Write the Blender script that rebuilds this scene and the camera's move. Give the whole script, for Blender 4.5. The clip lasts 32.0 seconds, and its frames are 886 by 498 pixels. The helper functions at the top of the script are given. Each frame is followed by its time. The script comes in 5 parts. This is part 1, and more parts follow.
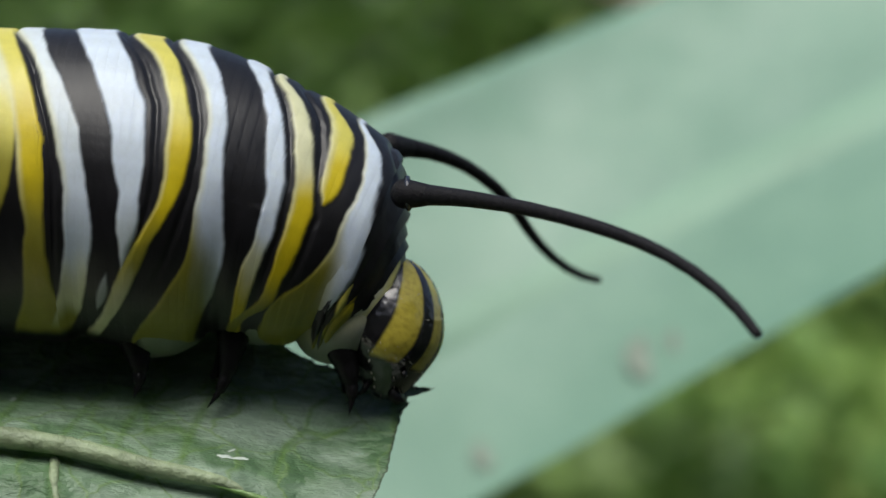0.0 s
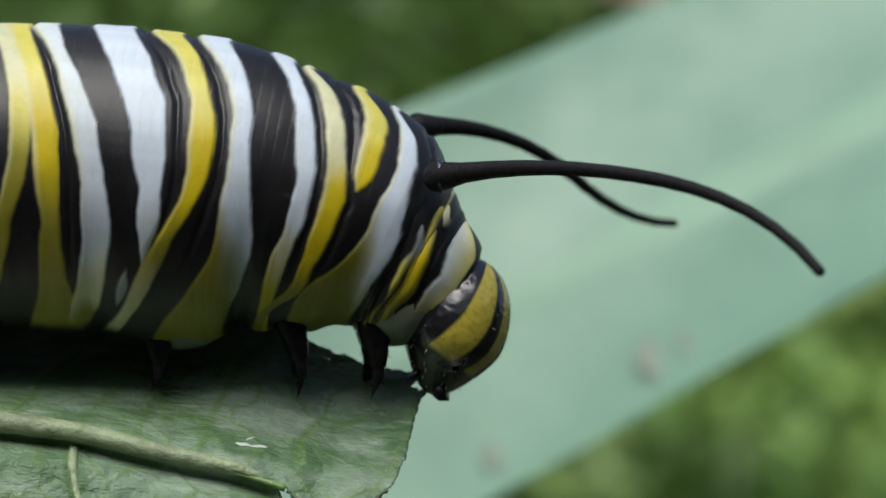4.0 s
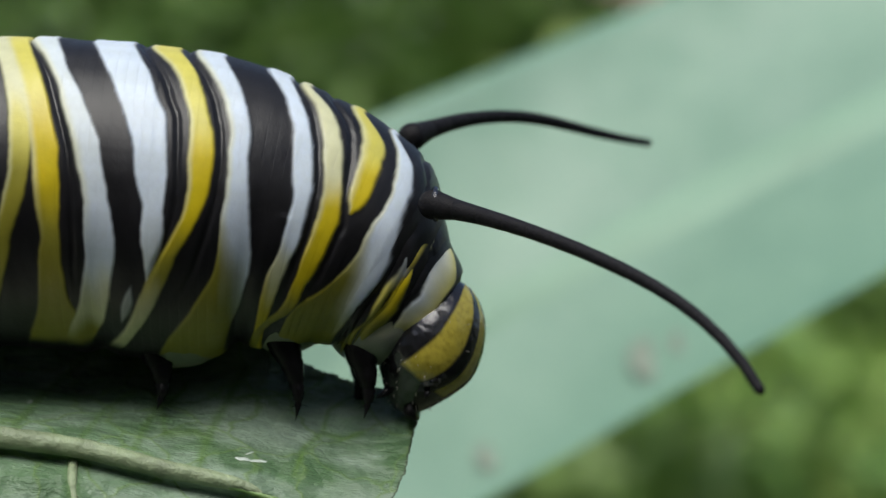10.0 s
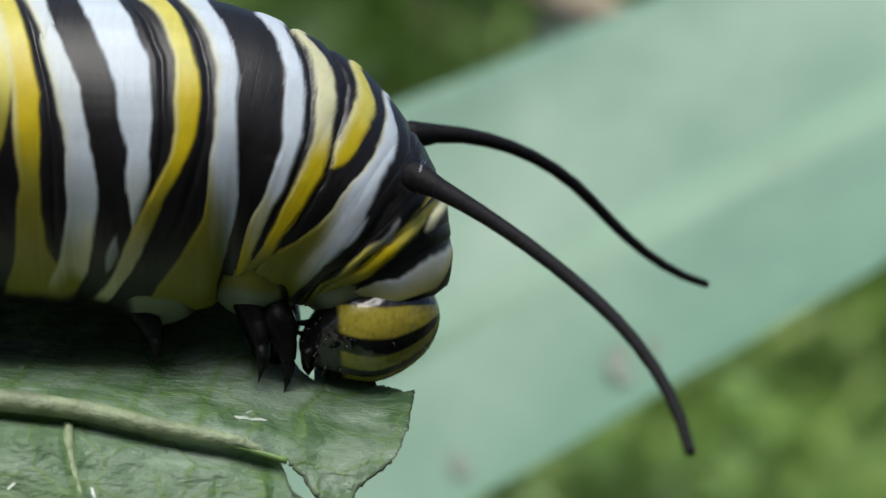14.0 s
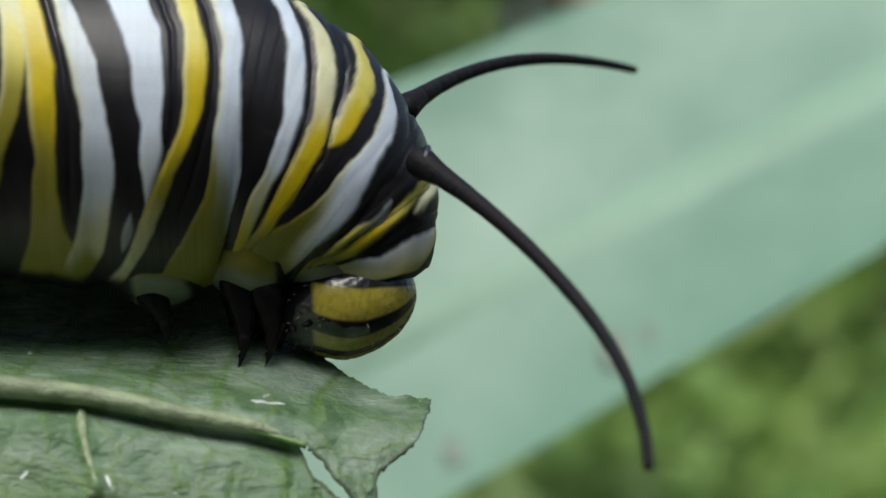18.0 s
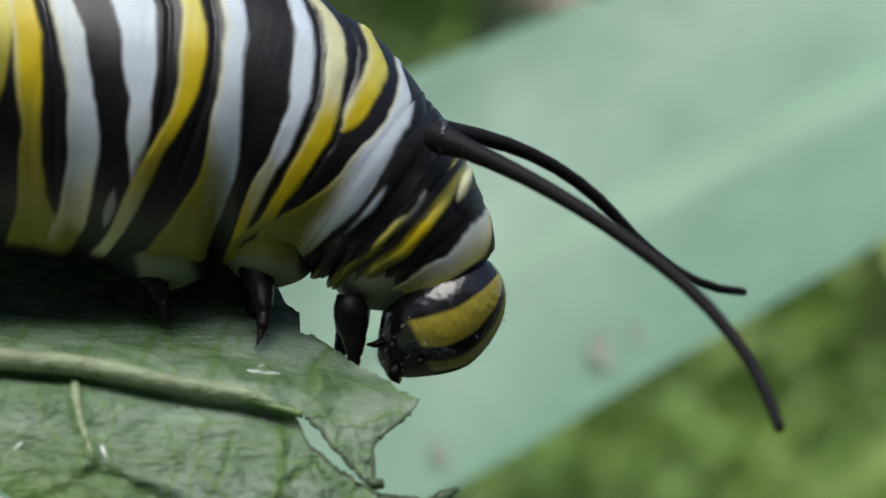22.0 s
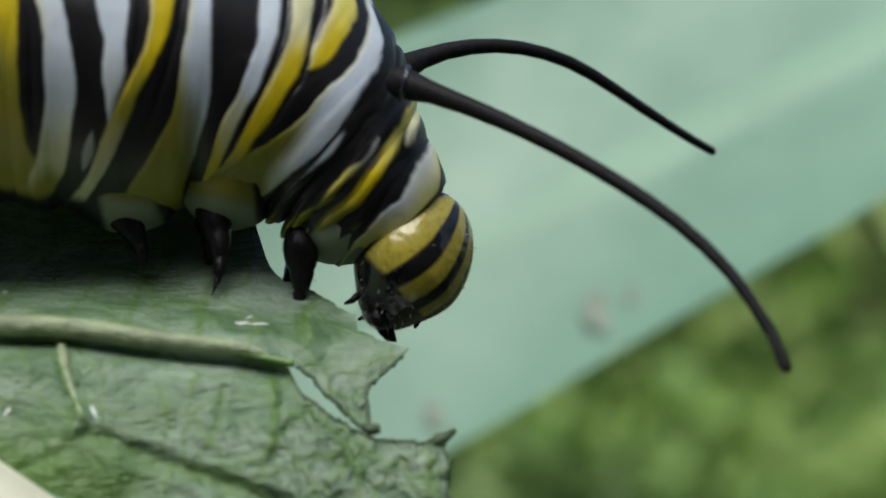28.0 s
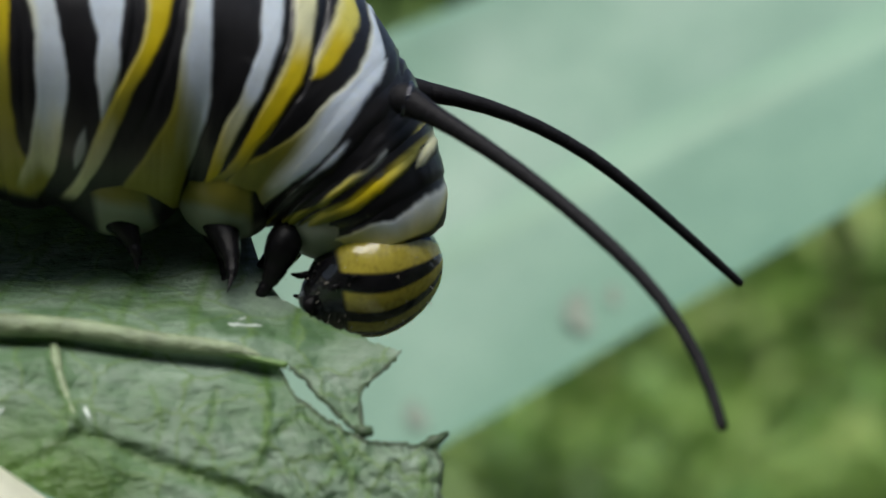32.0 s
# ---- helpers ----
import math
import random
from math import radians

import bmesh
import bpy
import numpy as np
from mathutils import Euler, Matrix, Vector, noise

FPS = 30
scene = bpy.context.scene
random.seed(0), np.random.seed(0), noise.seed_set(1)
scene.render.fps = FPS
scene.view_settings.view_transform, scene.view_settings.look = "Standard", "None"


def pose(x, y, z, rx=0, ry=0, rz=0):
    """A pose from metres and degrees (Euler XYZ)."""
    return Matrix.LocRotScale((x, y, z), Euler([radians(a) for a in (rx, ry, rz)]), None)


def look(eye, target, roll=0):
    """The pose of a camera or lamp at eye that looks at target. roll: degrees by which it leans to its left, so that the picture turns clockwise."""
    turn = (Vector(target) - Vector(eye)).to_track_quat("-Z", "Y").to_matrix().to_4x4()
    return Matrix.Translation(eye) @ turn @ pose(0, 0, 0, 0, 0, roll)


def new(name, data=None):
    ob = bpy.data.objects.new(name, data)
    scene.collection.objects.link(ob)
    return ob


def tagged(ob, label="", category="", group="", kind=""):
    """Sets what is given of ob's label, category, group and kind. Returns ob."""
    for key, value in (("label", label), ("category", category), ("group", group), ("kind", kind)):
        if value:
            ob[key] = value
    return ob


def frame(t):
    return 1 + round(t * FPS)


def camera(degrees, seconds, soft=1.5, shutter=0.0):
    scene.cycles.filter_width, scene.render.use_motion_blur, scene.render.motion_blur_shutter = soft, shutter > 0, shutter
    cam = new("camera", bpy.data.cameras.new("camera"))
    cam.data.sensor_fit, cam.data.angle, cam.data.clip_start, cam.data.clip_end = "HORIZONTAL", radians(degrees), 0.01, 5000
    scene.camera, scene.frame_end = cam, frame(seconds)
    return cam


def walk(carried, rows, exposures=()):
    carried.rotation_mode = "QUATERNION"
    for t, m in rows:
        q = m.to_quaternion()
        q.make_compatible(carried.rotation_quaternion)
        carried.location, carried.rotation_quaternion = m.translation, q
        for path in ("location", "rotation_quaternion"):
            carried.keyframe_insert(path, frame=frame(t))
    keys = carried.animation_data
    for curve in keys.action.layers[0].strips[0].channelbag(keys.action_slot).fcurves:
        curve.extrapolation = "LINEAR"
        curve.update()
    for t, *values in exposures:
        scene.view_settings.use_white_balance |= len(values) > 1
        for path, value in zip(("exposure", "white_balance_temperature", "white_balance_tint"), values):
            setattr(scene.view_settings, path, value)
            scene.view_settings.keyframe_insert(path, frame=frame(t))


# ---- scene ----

MM = 0.001


# ---- camera ----
CAMERA_1 = [(0, 0.99, -70.00, 0.29, -0.38, -0.22), (0.5, 0.99, -70.00, 0.38, -0.35, -0.31), (1, 1.05, -70.00, 0.26, -0.42, -0.30), (1.5, 1.10, -70.00, 0.38, -0.52, -0.38), (2, 1.16, -70.00, 0.21, -0.62, -0.33), (2.5, 1.71, -70.00, 1.16, -1.02, -0.93), (3, 1.54, -70.00, 1.13, -1.01, -0.87), (3.5, 0.93, -70.00, 0.33, -0.67, -0.35)]
CAMERA_2 = [(5.5, 0.24, -70.00, -0.90, -0.16, 0.42), (6, 0.67, -70.00, -0.30, -0.56, 0.04), (6.5, 0.47, -70.00, -0.50, -0.40, 0.17), (7, 0.45, -70.00, -0.25, -0.35, 0.08), (7.5, 0.03, -70.00, -0.14, -0.05, 0.07), (8, -0.54, -70.00, -0.46, 0.29, 0.27), (8.5, -0.03, -70.00, -0.08, -0.07, 0.01), (9, -0.00, -70.00, -0.00, 0.00, 0.00), (9.5, -0.28, -70.00, -0.12, 0.24, 0.11), (10, 0.23, -70.00, 0.34, -0.11, -0.21)]
CAMERA_3 = [(10.5, 0.40, -70.00, 0.51, -0.14, -0.28), (11, -0.17, -70.00, 0.30, 0.29, -0.05), (11.5, -0.26, -70.00, -0.32, 0.29, 0.28), (12, -0.40, -70.00, -0.23, 0.28, 0.28), (12.5, -0.51, -70.00, -0.51, 0.28, 0.41), (13, -0.57, -70.00, -0.57, 0.33, 0.42), (13.5, -0.66, -69.31, -0.75, 0.49, 0.45), (14, -1.30, -68.63, -2.23, 1.12, 1.06), (14.5, -1.56, -67.96, -2.86, 1.35, 1.33), (15, -1.92, -67.31, -3.37, 1.53, 1.49), (15.5, -2.35, -67.24, -3.63, 1.78, 1.55)]
CAMERA_4 = [(17.5, -2.96, -66.95, -3.12, 2.06, 1.24), (18, -2.69, -66.88, -2.40, 1.92, 0.82), (18.5, -2.34, -66.81, -2.48, 1.70, 0.74), (19, -2.35, -66.74, -2.20, 1.74, 0.45), (19.5, -2.67, -66.67, -2.90, 1.97, 0.91), (20, -2.99, -66.60, -3.06, 2.21, 1.12), (20.5, -3.44, -66.53, -3.24, 2.49, 1.27), (21, -3.37, -66.46, -3.14, 2.45, 1.11), (21.5, -3.33, -66.39, -3.56, 2.49, 1.39), (22, -3.24, -66.32, -3.94, 2.49, 1.56), (22.5, -3.05, -66.25, -4.05, 2.43, 1.56), (23, -3.13, -66.18, -3.56, 2.50, 1.30), (23.5, -3.09, -66.11, -4.15, 2.46, 1.63), (24, -2.88, -66.04, -4.25, 2.24, 1.75), (24.5, -3.17, -65.96, -4.13, 2.50, 1.60)]
CAMERA_5 = [(26.5, -3.16, -65.65, -4.41, 2.58, 1.42), (27, -3.20, -65.57, -4.56, 2.74, 1.26), (27.5, -3.11, -65.50, -4.39, 2.63, 1.07), (28, -2.99, -65.42, -4.41, 2.49, 0.99), (28.5, -3.17, -65.42, -4.69, 2.69, 1.27), (29, -3.52, -65.42, -4.44, 2.96, 1.28), (29.5, -3.74, -65.42, -4.29, 2.97, 1.07), (30, -3.76, -65.42, -4.01, 2.93, 0.85), (30.5, -3.51, -65.42, -4.01, 2.77, 0.78), (31, -3.56, -65.42, -4.54, 2.96, 1.11), (31.5, -3.39, -65.42, -4.44, 2.95, 1.05), (32, -3.54, -65.42, -4.39, 3.13, 1.00)]
CAMERA = CAMERA_1 + CAMERA_2 + CAMERA_3 + CAMERA_4 + CAMERA_5


cam = camera(18, 32.0, soft=1.5)
cam.data.dof.use_dof = True
cam.data.dof.focus_distance = 0.0672
cam.data.dof.aperture_fstop = 90
walk(cam, [(t, pose(x * MM, y * MM, z * MM, 90 + tilt, 0, -pan)) for t, x, y, z, pan, tilt in CAMERA], exposures=[(0, -0.15), (15, -0.12), (19, -0.17), (26, -0.15), (32, -0.15)])

# ---- light ----
world = bpy.data.worlds.new("overcast_sky")
scene.world = world
world.use_nodes = True
sky = world.node_tree.nodes.new("ShaderNodeTexSky")
sky.sky_type = "NISHITA"
sky.sun_disc = False
sky.sun_elevation, sky.sun_rotation = radians(62), radians(196)
sky.dust_density = 3.0
background = world.node_tree.nodes["Background"]
background.inputs["Strength"].default_value = 0.125
world.node_tree.links.new(sky.outputs["Color"], background.inputs["Color"])
sun_data = bpy.data.lights.new("sun", "SUN")
sun_data.energy, sun_data.angle, sun_data.color = 3.3, radians(48), (0.98, 0.985, 0.94)
sun = new("sun", sun_data)
sun.matrix_world = look((-0.14, -0.46, 1.0), (0, 0, 0))


# ---- materials ----
def material(name, build):
    m = bpy.data.materials.new(name)
    m.use_nodes = True
    build(m.node_tree, m.node_tree.nodes["Principled BSDF"])
    return m


def node(tree, kind, **values):
    n = tree.nodes.new(kind)
    for key, value in values.items():
        n.inputs[key].default_value = value
    return n


def own_space(tree, named=""):
    """Coordinates of the object, or those that its mesh carries under a name."""
    if named:
        place = tree.nodes.new("ShaderNodeAttribute")
        place.attribute_name = named
        return place.outputs["Vector"]
    return tree.nodes.new("ShaderNodeTexCoord").outputs["Object"]


def noise_of(tree, scale, detail=4.0, rough=0.6, stretch=None, named=""):
    """Noise in the object's own space, scale in cells a metre."""
    source = own_space(tree, named)
    if stretch:
        mapping = tree.nodes.new("ShaderNodeMapping")
        mapping.inputs["Scale"].default_value = stretch
        tree.links.new(source, mapping.inputs["Vector"])
        source = mapping.outputs["Vector"]
    n = node(tree, "ShaderNodeTexNoise", Scale=scale, Detail=detail, Roughness=rough)
    tree.links.new(source, n.inputs["Vector"])
    return n.outputs["Fac"]


def ramp(tree, fac, *stops):
    n = tree.nodes.new("ShaderNodeValToRGB")
    while len(n.color_ramp.elements) < len(stops):
        n.color_ramp.elements.new(0.5)
    for e, (at, colour) in zip(n.color_ramp.elements, stops):
        e.position, e.color = at, (*colour, 1)
    tree.links.new(fac, n.inputs["Fac"])
    return n.outputs["Color"]


def mixed(tree, mode, fac, a, b):
    n = tree.nodes.new("ShaderNodeMix")
    n.data_type, n.blend_type = "RGBA", mode
    for value, socket in ((fac, n.inputs[0]), (a, n.inputs[6]), (b, n.inputs[7])):
        if isinstance(value, bpy.types.NodeSocket):
            tree.links.new(value, socket)
        else:
            socket.default_value = value
    return n.outputs[2]


def bumped(tree, shader, height, strength, distance):
    n = node(tree, "ShaderNodeBump", Strength=strength, Distance=distance)
    tree.links.new(height, n.inputs["Height"])
    tree.links.new(n.outputs["Normal"], shader.inputs["Normal"])


def skin_build(tree, shader, wet=(0.30, 0.46), gloss=0.40, fold=0.00005):
    pigment = tree.nodes.new("ShaderNodeAttribute")
    pigment.attribute_name = "pigment"
    mottle = ramp(tree, noise_of(tree, 1500, 5), (0.3, (0.80, 0.80, 0.77)), (0.7, (1, 1, 1)))
    base = mixed(tree, "MULTIPLY", 0.8, pigment.outputs["Color"], mottle)
    tree.links.new(base, shader.inputs["Base Color"])
    sheen = ramp(tree, noise_of(tree, 700, 4), (0.3, (wet[0],) * 3), (0.7, (wet[1],) * 3))
    tree.links.new(sheen, shader.inputs["Roughness"])
    shader.inputs["Specular IOR Level"].default_value = gloss
    shader.inputs["Subsurface Weight"].default_value = 0.25
    shader.inputs["Subsurface Radius"].default_value = (0.3, 0.28, 0.2)
    shader.inputs["Subsurface Scale"].default_value = 0.0007
    relief = tree.nodes.new("ShaderNodeMath")
    relief.operation = "MULTIPLY_ADD"
    relief.inputs[1].default_value = 0.25
    tree.links.new(noise_of(tree, 6500, 3, 0.55), relief.inputs[0])
    tree.links.new(noise_of(tree, 1300, 3, 0.5, (1.25, 0.8, 0.8)), relief.inputs[2])
    bumped(tree, shader, relief.outputs[0], 0.5, fold)


def plain_build(colour, roughness, scale, depth, spread=0.25, gloss=0.5):
    def build(tree, shader):
        low = tuple(c * (1 - spread) for c in colour)
        high = tuple(min(1, c * (1 + spread)) for c in colour)
        coarse = ramp(tree, noise_of(tree, scale, 5), (0.3, low), (0.7, high))
        tree.links.new(coarse, shader.inputs["Base Color"])
        shader.inputs["Roughness"].default_value = roughness
        shader.inputs["Specular IOR Level"].default_value = gloss
        bumped(tree, shader, noise_of(tree, scale * 4, 4), 0.5, depth)
    return build


def blade_build(dark, pale, vein, scale, translucent=0.25, relief=0.00012, gloss=0.5, rough=0.42, named=""):
    """A leaf's blade: mottling, fine net of veins, wrinkled cuticle with a soft sheen."""
    def build(tree, shader):
        cells = node(tree, "ShaderNodeTexVoronoi", Scale=scale)
        cells.feature = "DISTANCE_TO_EDGE"
        tree.links.new(own_space(tree, named), cells.inputs["Vector"])
        net = ramp(tree, cells.outputs["Distance"], (0.0, (1, 1, 1)), (0.10, (0, 0, 0)))
        mottle = ramp(tree, noise_of(tree, scale * 0.35, 8, 0.72, None, named), (0.36, dark), (0.64, pale))
        weight = tree.nodes.new("ShaderNodeMath")
        weight.operation = "MULTIPLY"
        weight.inputs[1].default_value = 0.15
        tree.links.new(net, weight.inputs[0])
        base = mixed(tree, "MIX", weight.outputs[0], mottle, (*vein, 1))
        tree.links.new(base, shader.inputs["Base Color"])
        sheen = ramp(tree, noise_of(tree, scale * 0.8, 5, 0.7, None, named), (0.35, (rough - 0.14,) * 3), (0.65, (rough + 0.15,) * 3))
        tree.links.new(sheen, shader.inputs["Roughness"])
        shader.inputs["Specular IOR Level"].default_value = gloss
        wrinkles = tree.nodes.new("ShaderNodeMath")
        wrinkles.operation = "ADD"
        tree.links.new(noise_of(tree, scale * 2.3, 5, 0.6, (0.85, 1.0, 1.2), named), wrinkles.inputs[0])
        tree.links.new(noise_of(tree, scale * 0.6, 4, 0.6, (1.5, 1.0, 0.8), named), wrinkles.inputs[1])
        bumped(tree, shader, wrinkles.outputs[0], 1.0, relief)
        if translucent:
            glow = tree.nodes.new("ShaderNodeBsdfTranslucent")
            tree.links.new(base, glow.inputs["Color"])
            both = node(tree, "ShaderNodeMixShader", Fac=translucent)
            tree.links.new(shader.outputs[0], both.inputs[1])
            tree.links.new(glow.outputs[0], both.inputs[2])
            tree.links.new(both.outputs[0], tree.nodes["Material Output"].inputs["Surface"])
    return build


def ragged(tree, scale):
    """A noise with three channels, to shift coordinates by."""
    n = node(tree, "ShaderNodeTexNoise", Scale=scale, Detail=3.0)
    tree.links.new(own_space(tree, "blade"), n.inputs["Vector"])
    return n.outputs["Color"]


def underside_build(tree, shader):
    """A leaf's felted underside: soft broad patches, silvery bloom with painted sheen, fine lengthwise down, shallow
    puckers between the veins, browned bite rims.
    """
    def layer(name):
        n = tree.nodes.new("ShaderNodeAttribute")
        n.attribute_name = name
        return n.outputs["Fac"]

    def sum_of(*terms):
        total = None
        for value, factor in terms:
            n = tree.nodes.new("ShaderNodeMath")
            n.operation = "MULTIPLY_ADD"
            n.inputs[1].default_value = factor
            tree.links.new(value, n.inputs[0])
            if total:
                tree.links.new(total, n.inputs[2])
            else:
                n.inputs[2].default_value = 0.0
            total = n.outputs[0]
        return total

    broad = ramp(tree, noise_of(tree, 190, 3, 0.5, None, "blade"), (0.34, (0.078, 0.160, 0.062)), (0.50, (0.128, 0.222, 0.114)), (0.66, (0.180, 0.280, 0.168)))
    # Pale flecks: the felt's own silver, plus the leaf's sheen painted into the colour.
    bloom_and_sheen = ramp(tree, noise_of(tree, 520, 5, 0.6, (0.7, 1.0, 1.2), "blade"), (0.45, (0, 0, 0)), (0.63, (0.85, 0.85, 0.85)))
    base = mixed(tree, "MIX", bloom_and_sheen, broad, (0.29, 0.38, 0.29, 1))
    down = ramp(tree, noise_of(tree, 2600, 3, 0.6, (0.25, 1.0, 1.3), "blade"), (0.35, (0.74, 0.76, 0.74)), (0.65, (1, 1, 1)))
    base = mixed(tree, "MULTIPLY", 0.85, base, down)
    net = node(tree, "ShaderNodeTexVoronoi", Scale=620)
    net.feature = "DISTANCE_TO_EDGE"
    tree.links.new(mixed(tree, "LINEAR_LIGHT", 0.0006, own_space(tree, "blade"), ragged(tree, 900)), net.inputs["Vector"])
    fine_veins = ramp(tree, net.outputs["Distance"], (0.0, (0.8, 0.8, 0.8)), (0.05, (0, 0, 0)))
    base = mixed(tree, "MIX", fine_veins, base, (0.13, 0.225, 0.065, 1))
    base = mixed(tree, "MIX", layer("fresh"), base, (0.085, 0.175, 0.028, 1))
    cells = node(tree, "ShaderNodeTexVoronoi", Scale=1250)
    cells.feature = "SMOOTH_F1"
    tree.links.new(own_space(tree, "blade"), cells.inputs["Vector"])
    base = mixed(tree, "MIX", layer("scar"), base, (0.026, 0.048, 0.020, 1))
    tree.links.new(base, shader.inputs["Base Color"])
    sheen = ramp(tree, noise_of(tree, 800, 4, 0.6, None, "blade"), (0.35, (0.30,) * 3), (0.65, (0.52,) * 3))
    tree.links.new(sheen, shader.inputs["Roughness"])
    shader.inputs["Specular IOR Level"].default_value = 0.45
    height = sum_of((cells.outputs["Distance"], -0.6), (net.outputs["Distance"], -0.7), (noise_of(tree, 3000, 4, 0.65, (0.5, 1.0, 1.2), "blade"), 0.55), (noise_of(tree, 600, 3, 0.5, None, "blade"), 0.7))
    bumped(tree, shader, height, 1.0, 0.00030)
    glow = tree.nodes.new("ShaderNodeBsdfTranslucent")
    tree.links.new(base, glow.inputs["Color"])
    both = node(tree, "ShaderNodeMixShader", Fac=0.07)
    tree.links.new(shader.outputs[0], both.inputs[1])
    tree.links.new(glow.outputs[0], both.inputs[2])
    tree.links.new(both.outputs[0], tree.nodes["Material Output"].inputs["Surface"])


def shrub_build(tree, shader):
    geo = tree.nodes.new("ShaderNodeNewGeometry")
    hue = ramp(tree, geo.outputs["Random Per Island"], (0.0, (0.065, 0.125, 0.03)), (0.45, (0.13, 0.25, 0.05)), (0.8, (0.21, 0.34, 0.075)), (1.0, (0.28, 0.40, 0.12)))
    vary = mixed(tree, "MULTIPLY", 0.6, hue, ramp(tree, noise_of(tree, 60, 4), (0.3, (0.6, 0.6, 0.55)), (0.7, (1, 1, 1))))
    tree.links.new(vary, shader.inputs["Base Color"])
    shader.inputs["Roughness"].default_value = 0.5
    glow = tree.nodes.new("ShaderNodeBsdfTranslucent")
    tree.links.new(vary, glow.inputs["Color"])
    both = node(tree, "ShaderNodeMixShader", Fac=0.3)
    tree.links.new(shader.outputs[0], both.inputs[1])
    tree.links.new(glow.outputs[0], both.inputs[2])
    tree.links.new(both.outputs[0], tree.nodes["Material Output"].inputs["Surface"])


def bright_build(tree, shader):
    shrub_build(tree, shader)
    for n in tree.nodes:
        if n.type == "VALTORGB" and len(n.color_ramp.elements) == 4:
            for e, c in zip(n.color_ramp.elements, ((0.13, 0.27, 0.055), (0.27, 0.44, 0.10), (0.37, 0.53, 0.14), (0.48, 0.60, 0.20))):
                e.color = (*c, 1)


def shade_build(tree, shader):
    # Darkened copy of the shrub leaves, shade put into the colour, for unseen bushes.
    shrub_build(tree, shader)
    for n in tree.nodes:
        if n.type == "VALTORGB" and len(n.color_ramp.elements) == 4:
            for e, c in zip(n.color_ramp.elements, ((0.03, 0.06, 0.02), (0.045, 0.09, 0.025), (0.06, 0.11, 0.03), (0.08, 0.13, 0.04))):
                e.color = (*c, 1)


SKIN = material("banded_skin", skin_build)
CAPSULE = material("hard_head_capsule", lambda tree, shader: skin_build(tree, shader, (0.12, 0.26), 0.8, 0.00005))
HORN = material("black_horn", plain_build((0.012, 0.0115, 0.013), 0.5, 4000, 0.00005, 0.4, 0.12))
SOCKET = material("glossy_collar", plain_build((0.016, 0.018, 0.030), 0.18, 3000, 0.00006, 0.4, 0.8))
SHELL = material("black_shell", plain_build((0.008, 0.0075, 0.008), 0.17, 3000, 0.00006, 0.3, 0.18))
LEAF = material("leaf_underside", underside_build)
RIB = material("pale_rib", plain_build((0.25, 0.31, 0.18), 0.48, 900, 0.00022, 0.38, 0.5))
VEIN = material("green_vein", plain_build((0.19, 0.32, 0.10), 0.42, 1500, 0.0001, 0.3))
FAR_LEAF = material("broad_leaf", blade_build((0.148, 0.292, 0.208), (0.240, 0.405, 0.298), (0.24, 0.405, 0.28), 90, 0.12, 0.00003, 0.5, 0.45))
FAR_RIB = material("broad_leaf_rib", plain_build((0.200, 0.350, 0.243), 0.5, 200, 0.00005, 0.1))
BLEMISH = material("red_blemish", plain_build((0.190, 0.235, 0.180), 0.6, 900, 0.00005, 0.2))
STEM = material("pale_stem", plain_build((0.66, 0.66, 0.52), 0.5, 700, 0.00008, 0.15))
DRY = material("dry_leaf", plain_build((0.50, 0.42, 0.31), 0.7, 80, 0.0004, 0.3))
SCAR = material("dry_bite_rim", plain_build((0.06, 0.10, 0.045), 0.5, 2500, 0.00005, 0.4))
GLINT = material("painted_glint", plain_build((0.56, 0.63, 0.57), 0.2, 3000, 0.00004, 0.2))
TWIG = material("brown_twig", plain_build((0.16, 0.12, 0.09), 0.8, 150, 0.0004, 0.3))
BUSH = material("bush_leaves", shrub_build)
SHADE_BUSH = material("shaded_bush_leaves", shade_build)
HAIR = material("pale_hair", plain_build((0.45, 0.42, 0.34), 0.5, 3000, 0.00001, 0.2))
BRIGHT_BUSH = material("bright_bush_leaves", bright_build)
GROUND = material("mossy_ground", plain_build((0.042, 0.052, 0.024), 0.9, 14, 0.004, 0.5))


# ---- building ----
def mesh_of(name, verts, faces, mats, smooth=True):
    data = bpy.data.meshes.new(name)
    data.from_pydata([tuple(float(c) * MM for c in v) for v in verts], [], faces)
    for m in mats if isinstance(mats, (list, tuple)) else [mats]:
        data.materials.append(m)
    if smooth:
        data.polygons.foreach_set("use_smooth", [True] * len(data.polygons))
    data.update()
    return data


def part(name, data, parent, at=(0, 0, 0), label=""):
    """Links a mesh as one part under a thing or a part, its origin at a place in millimetres."""
    ob = new(name, data)
    ob.parent = parent
    ob.location = Vector(at) * MM
    return tagged(ob, label)


def grid_faces(rows, cols, closed=False):
    span = cols if closed else cols - 1
    return [(i * cols + j, i * cols + (j + 1) % cols, (i + 1) * cols + (j + 1) % cols, (i + 1) * cols + j) for i in range(rows - 1) for j in range(span)]


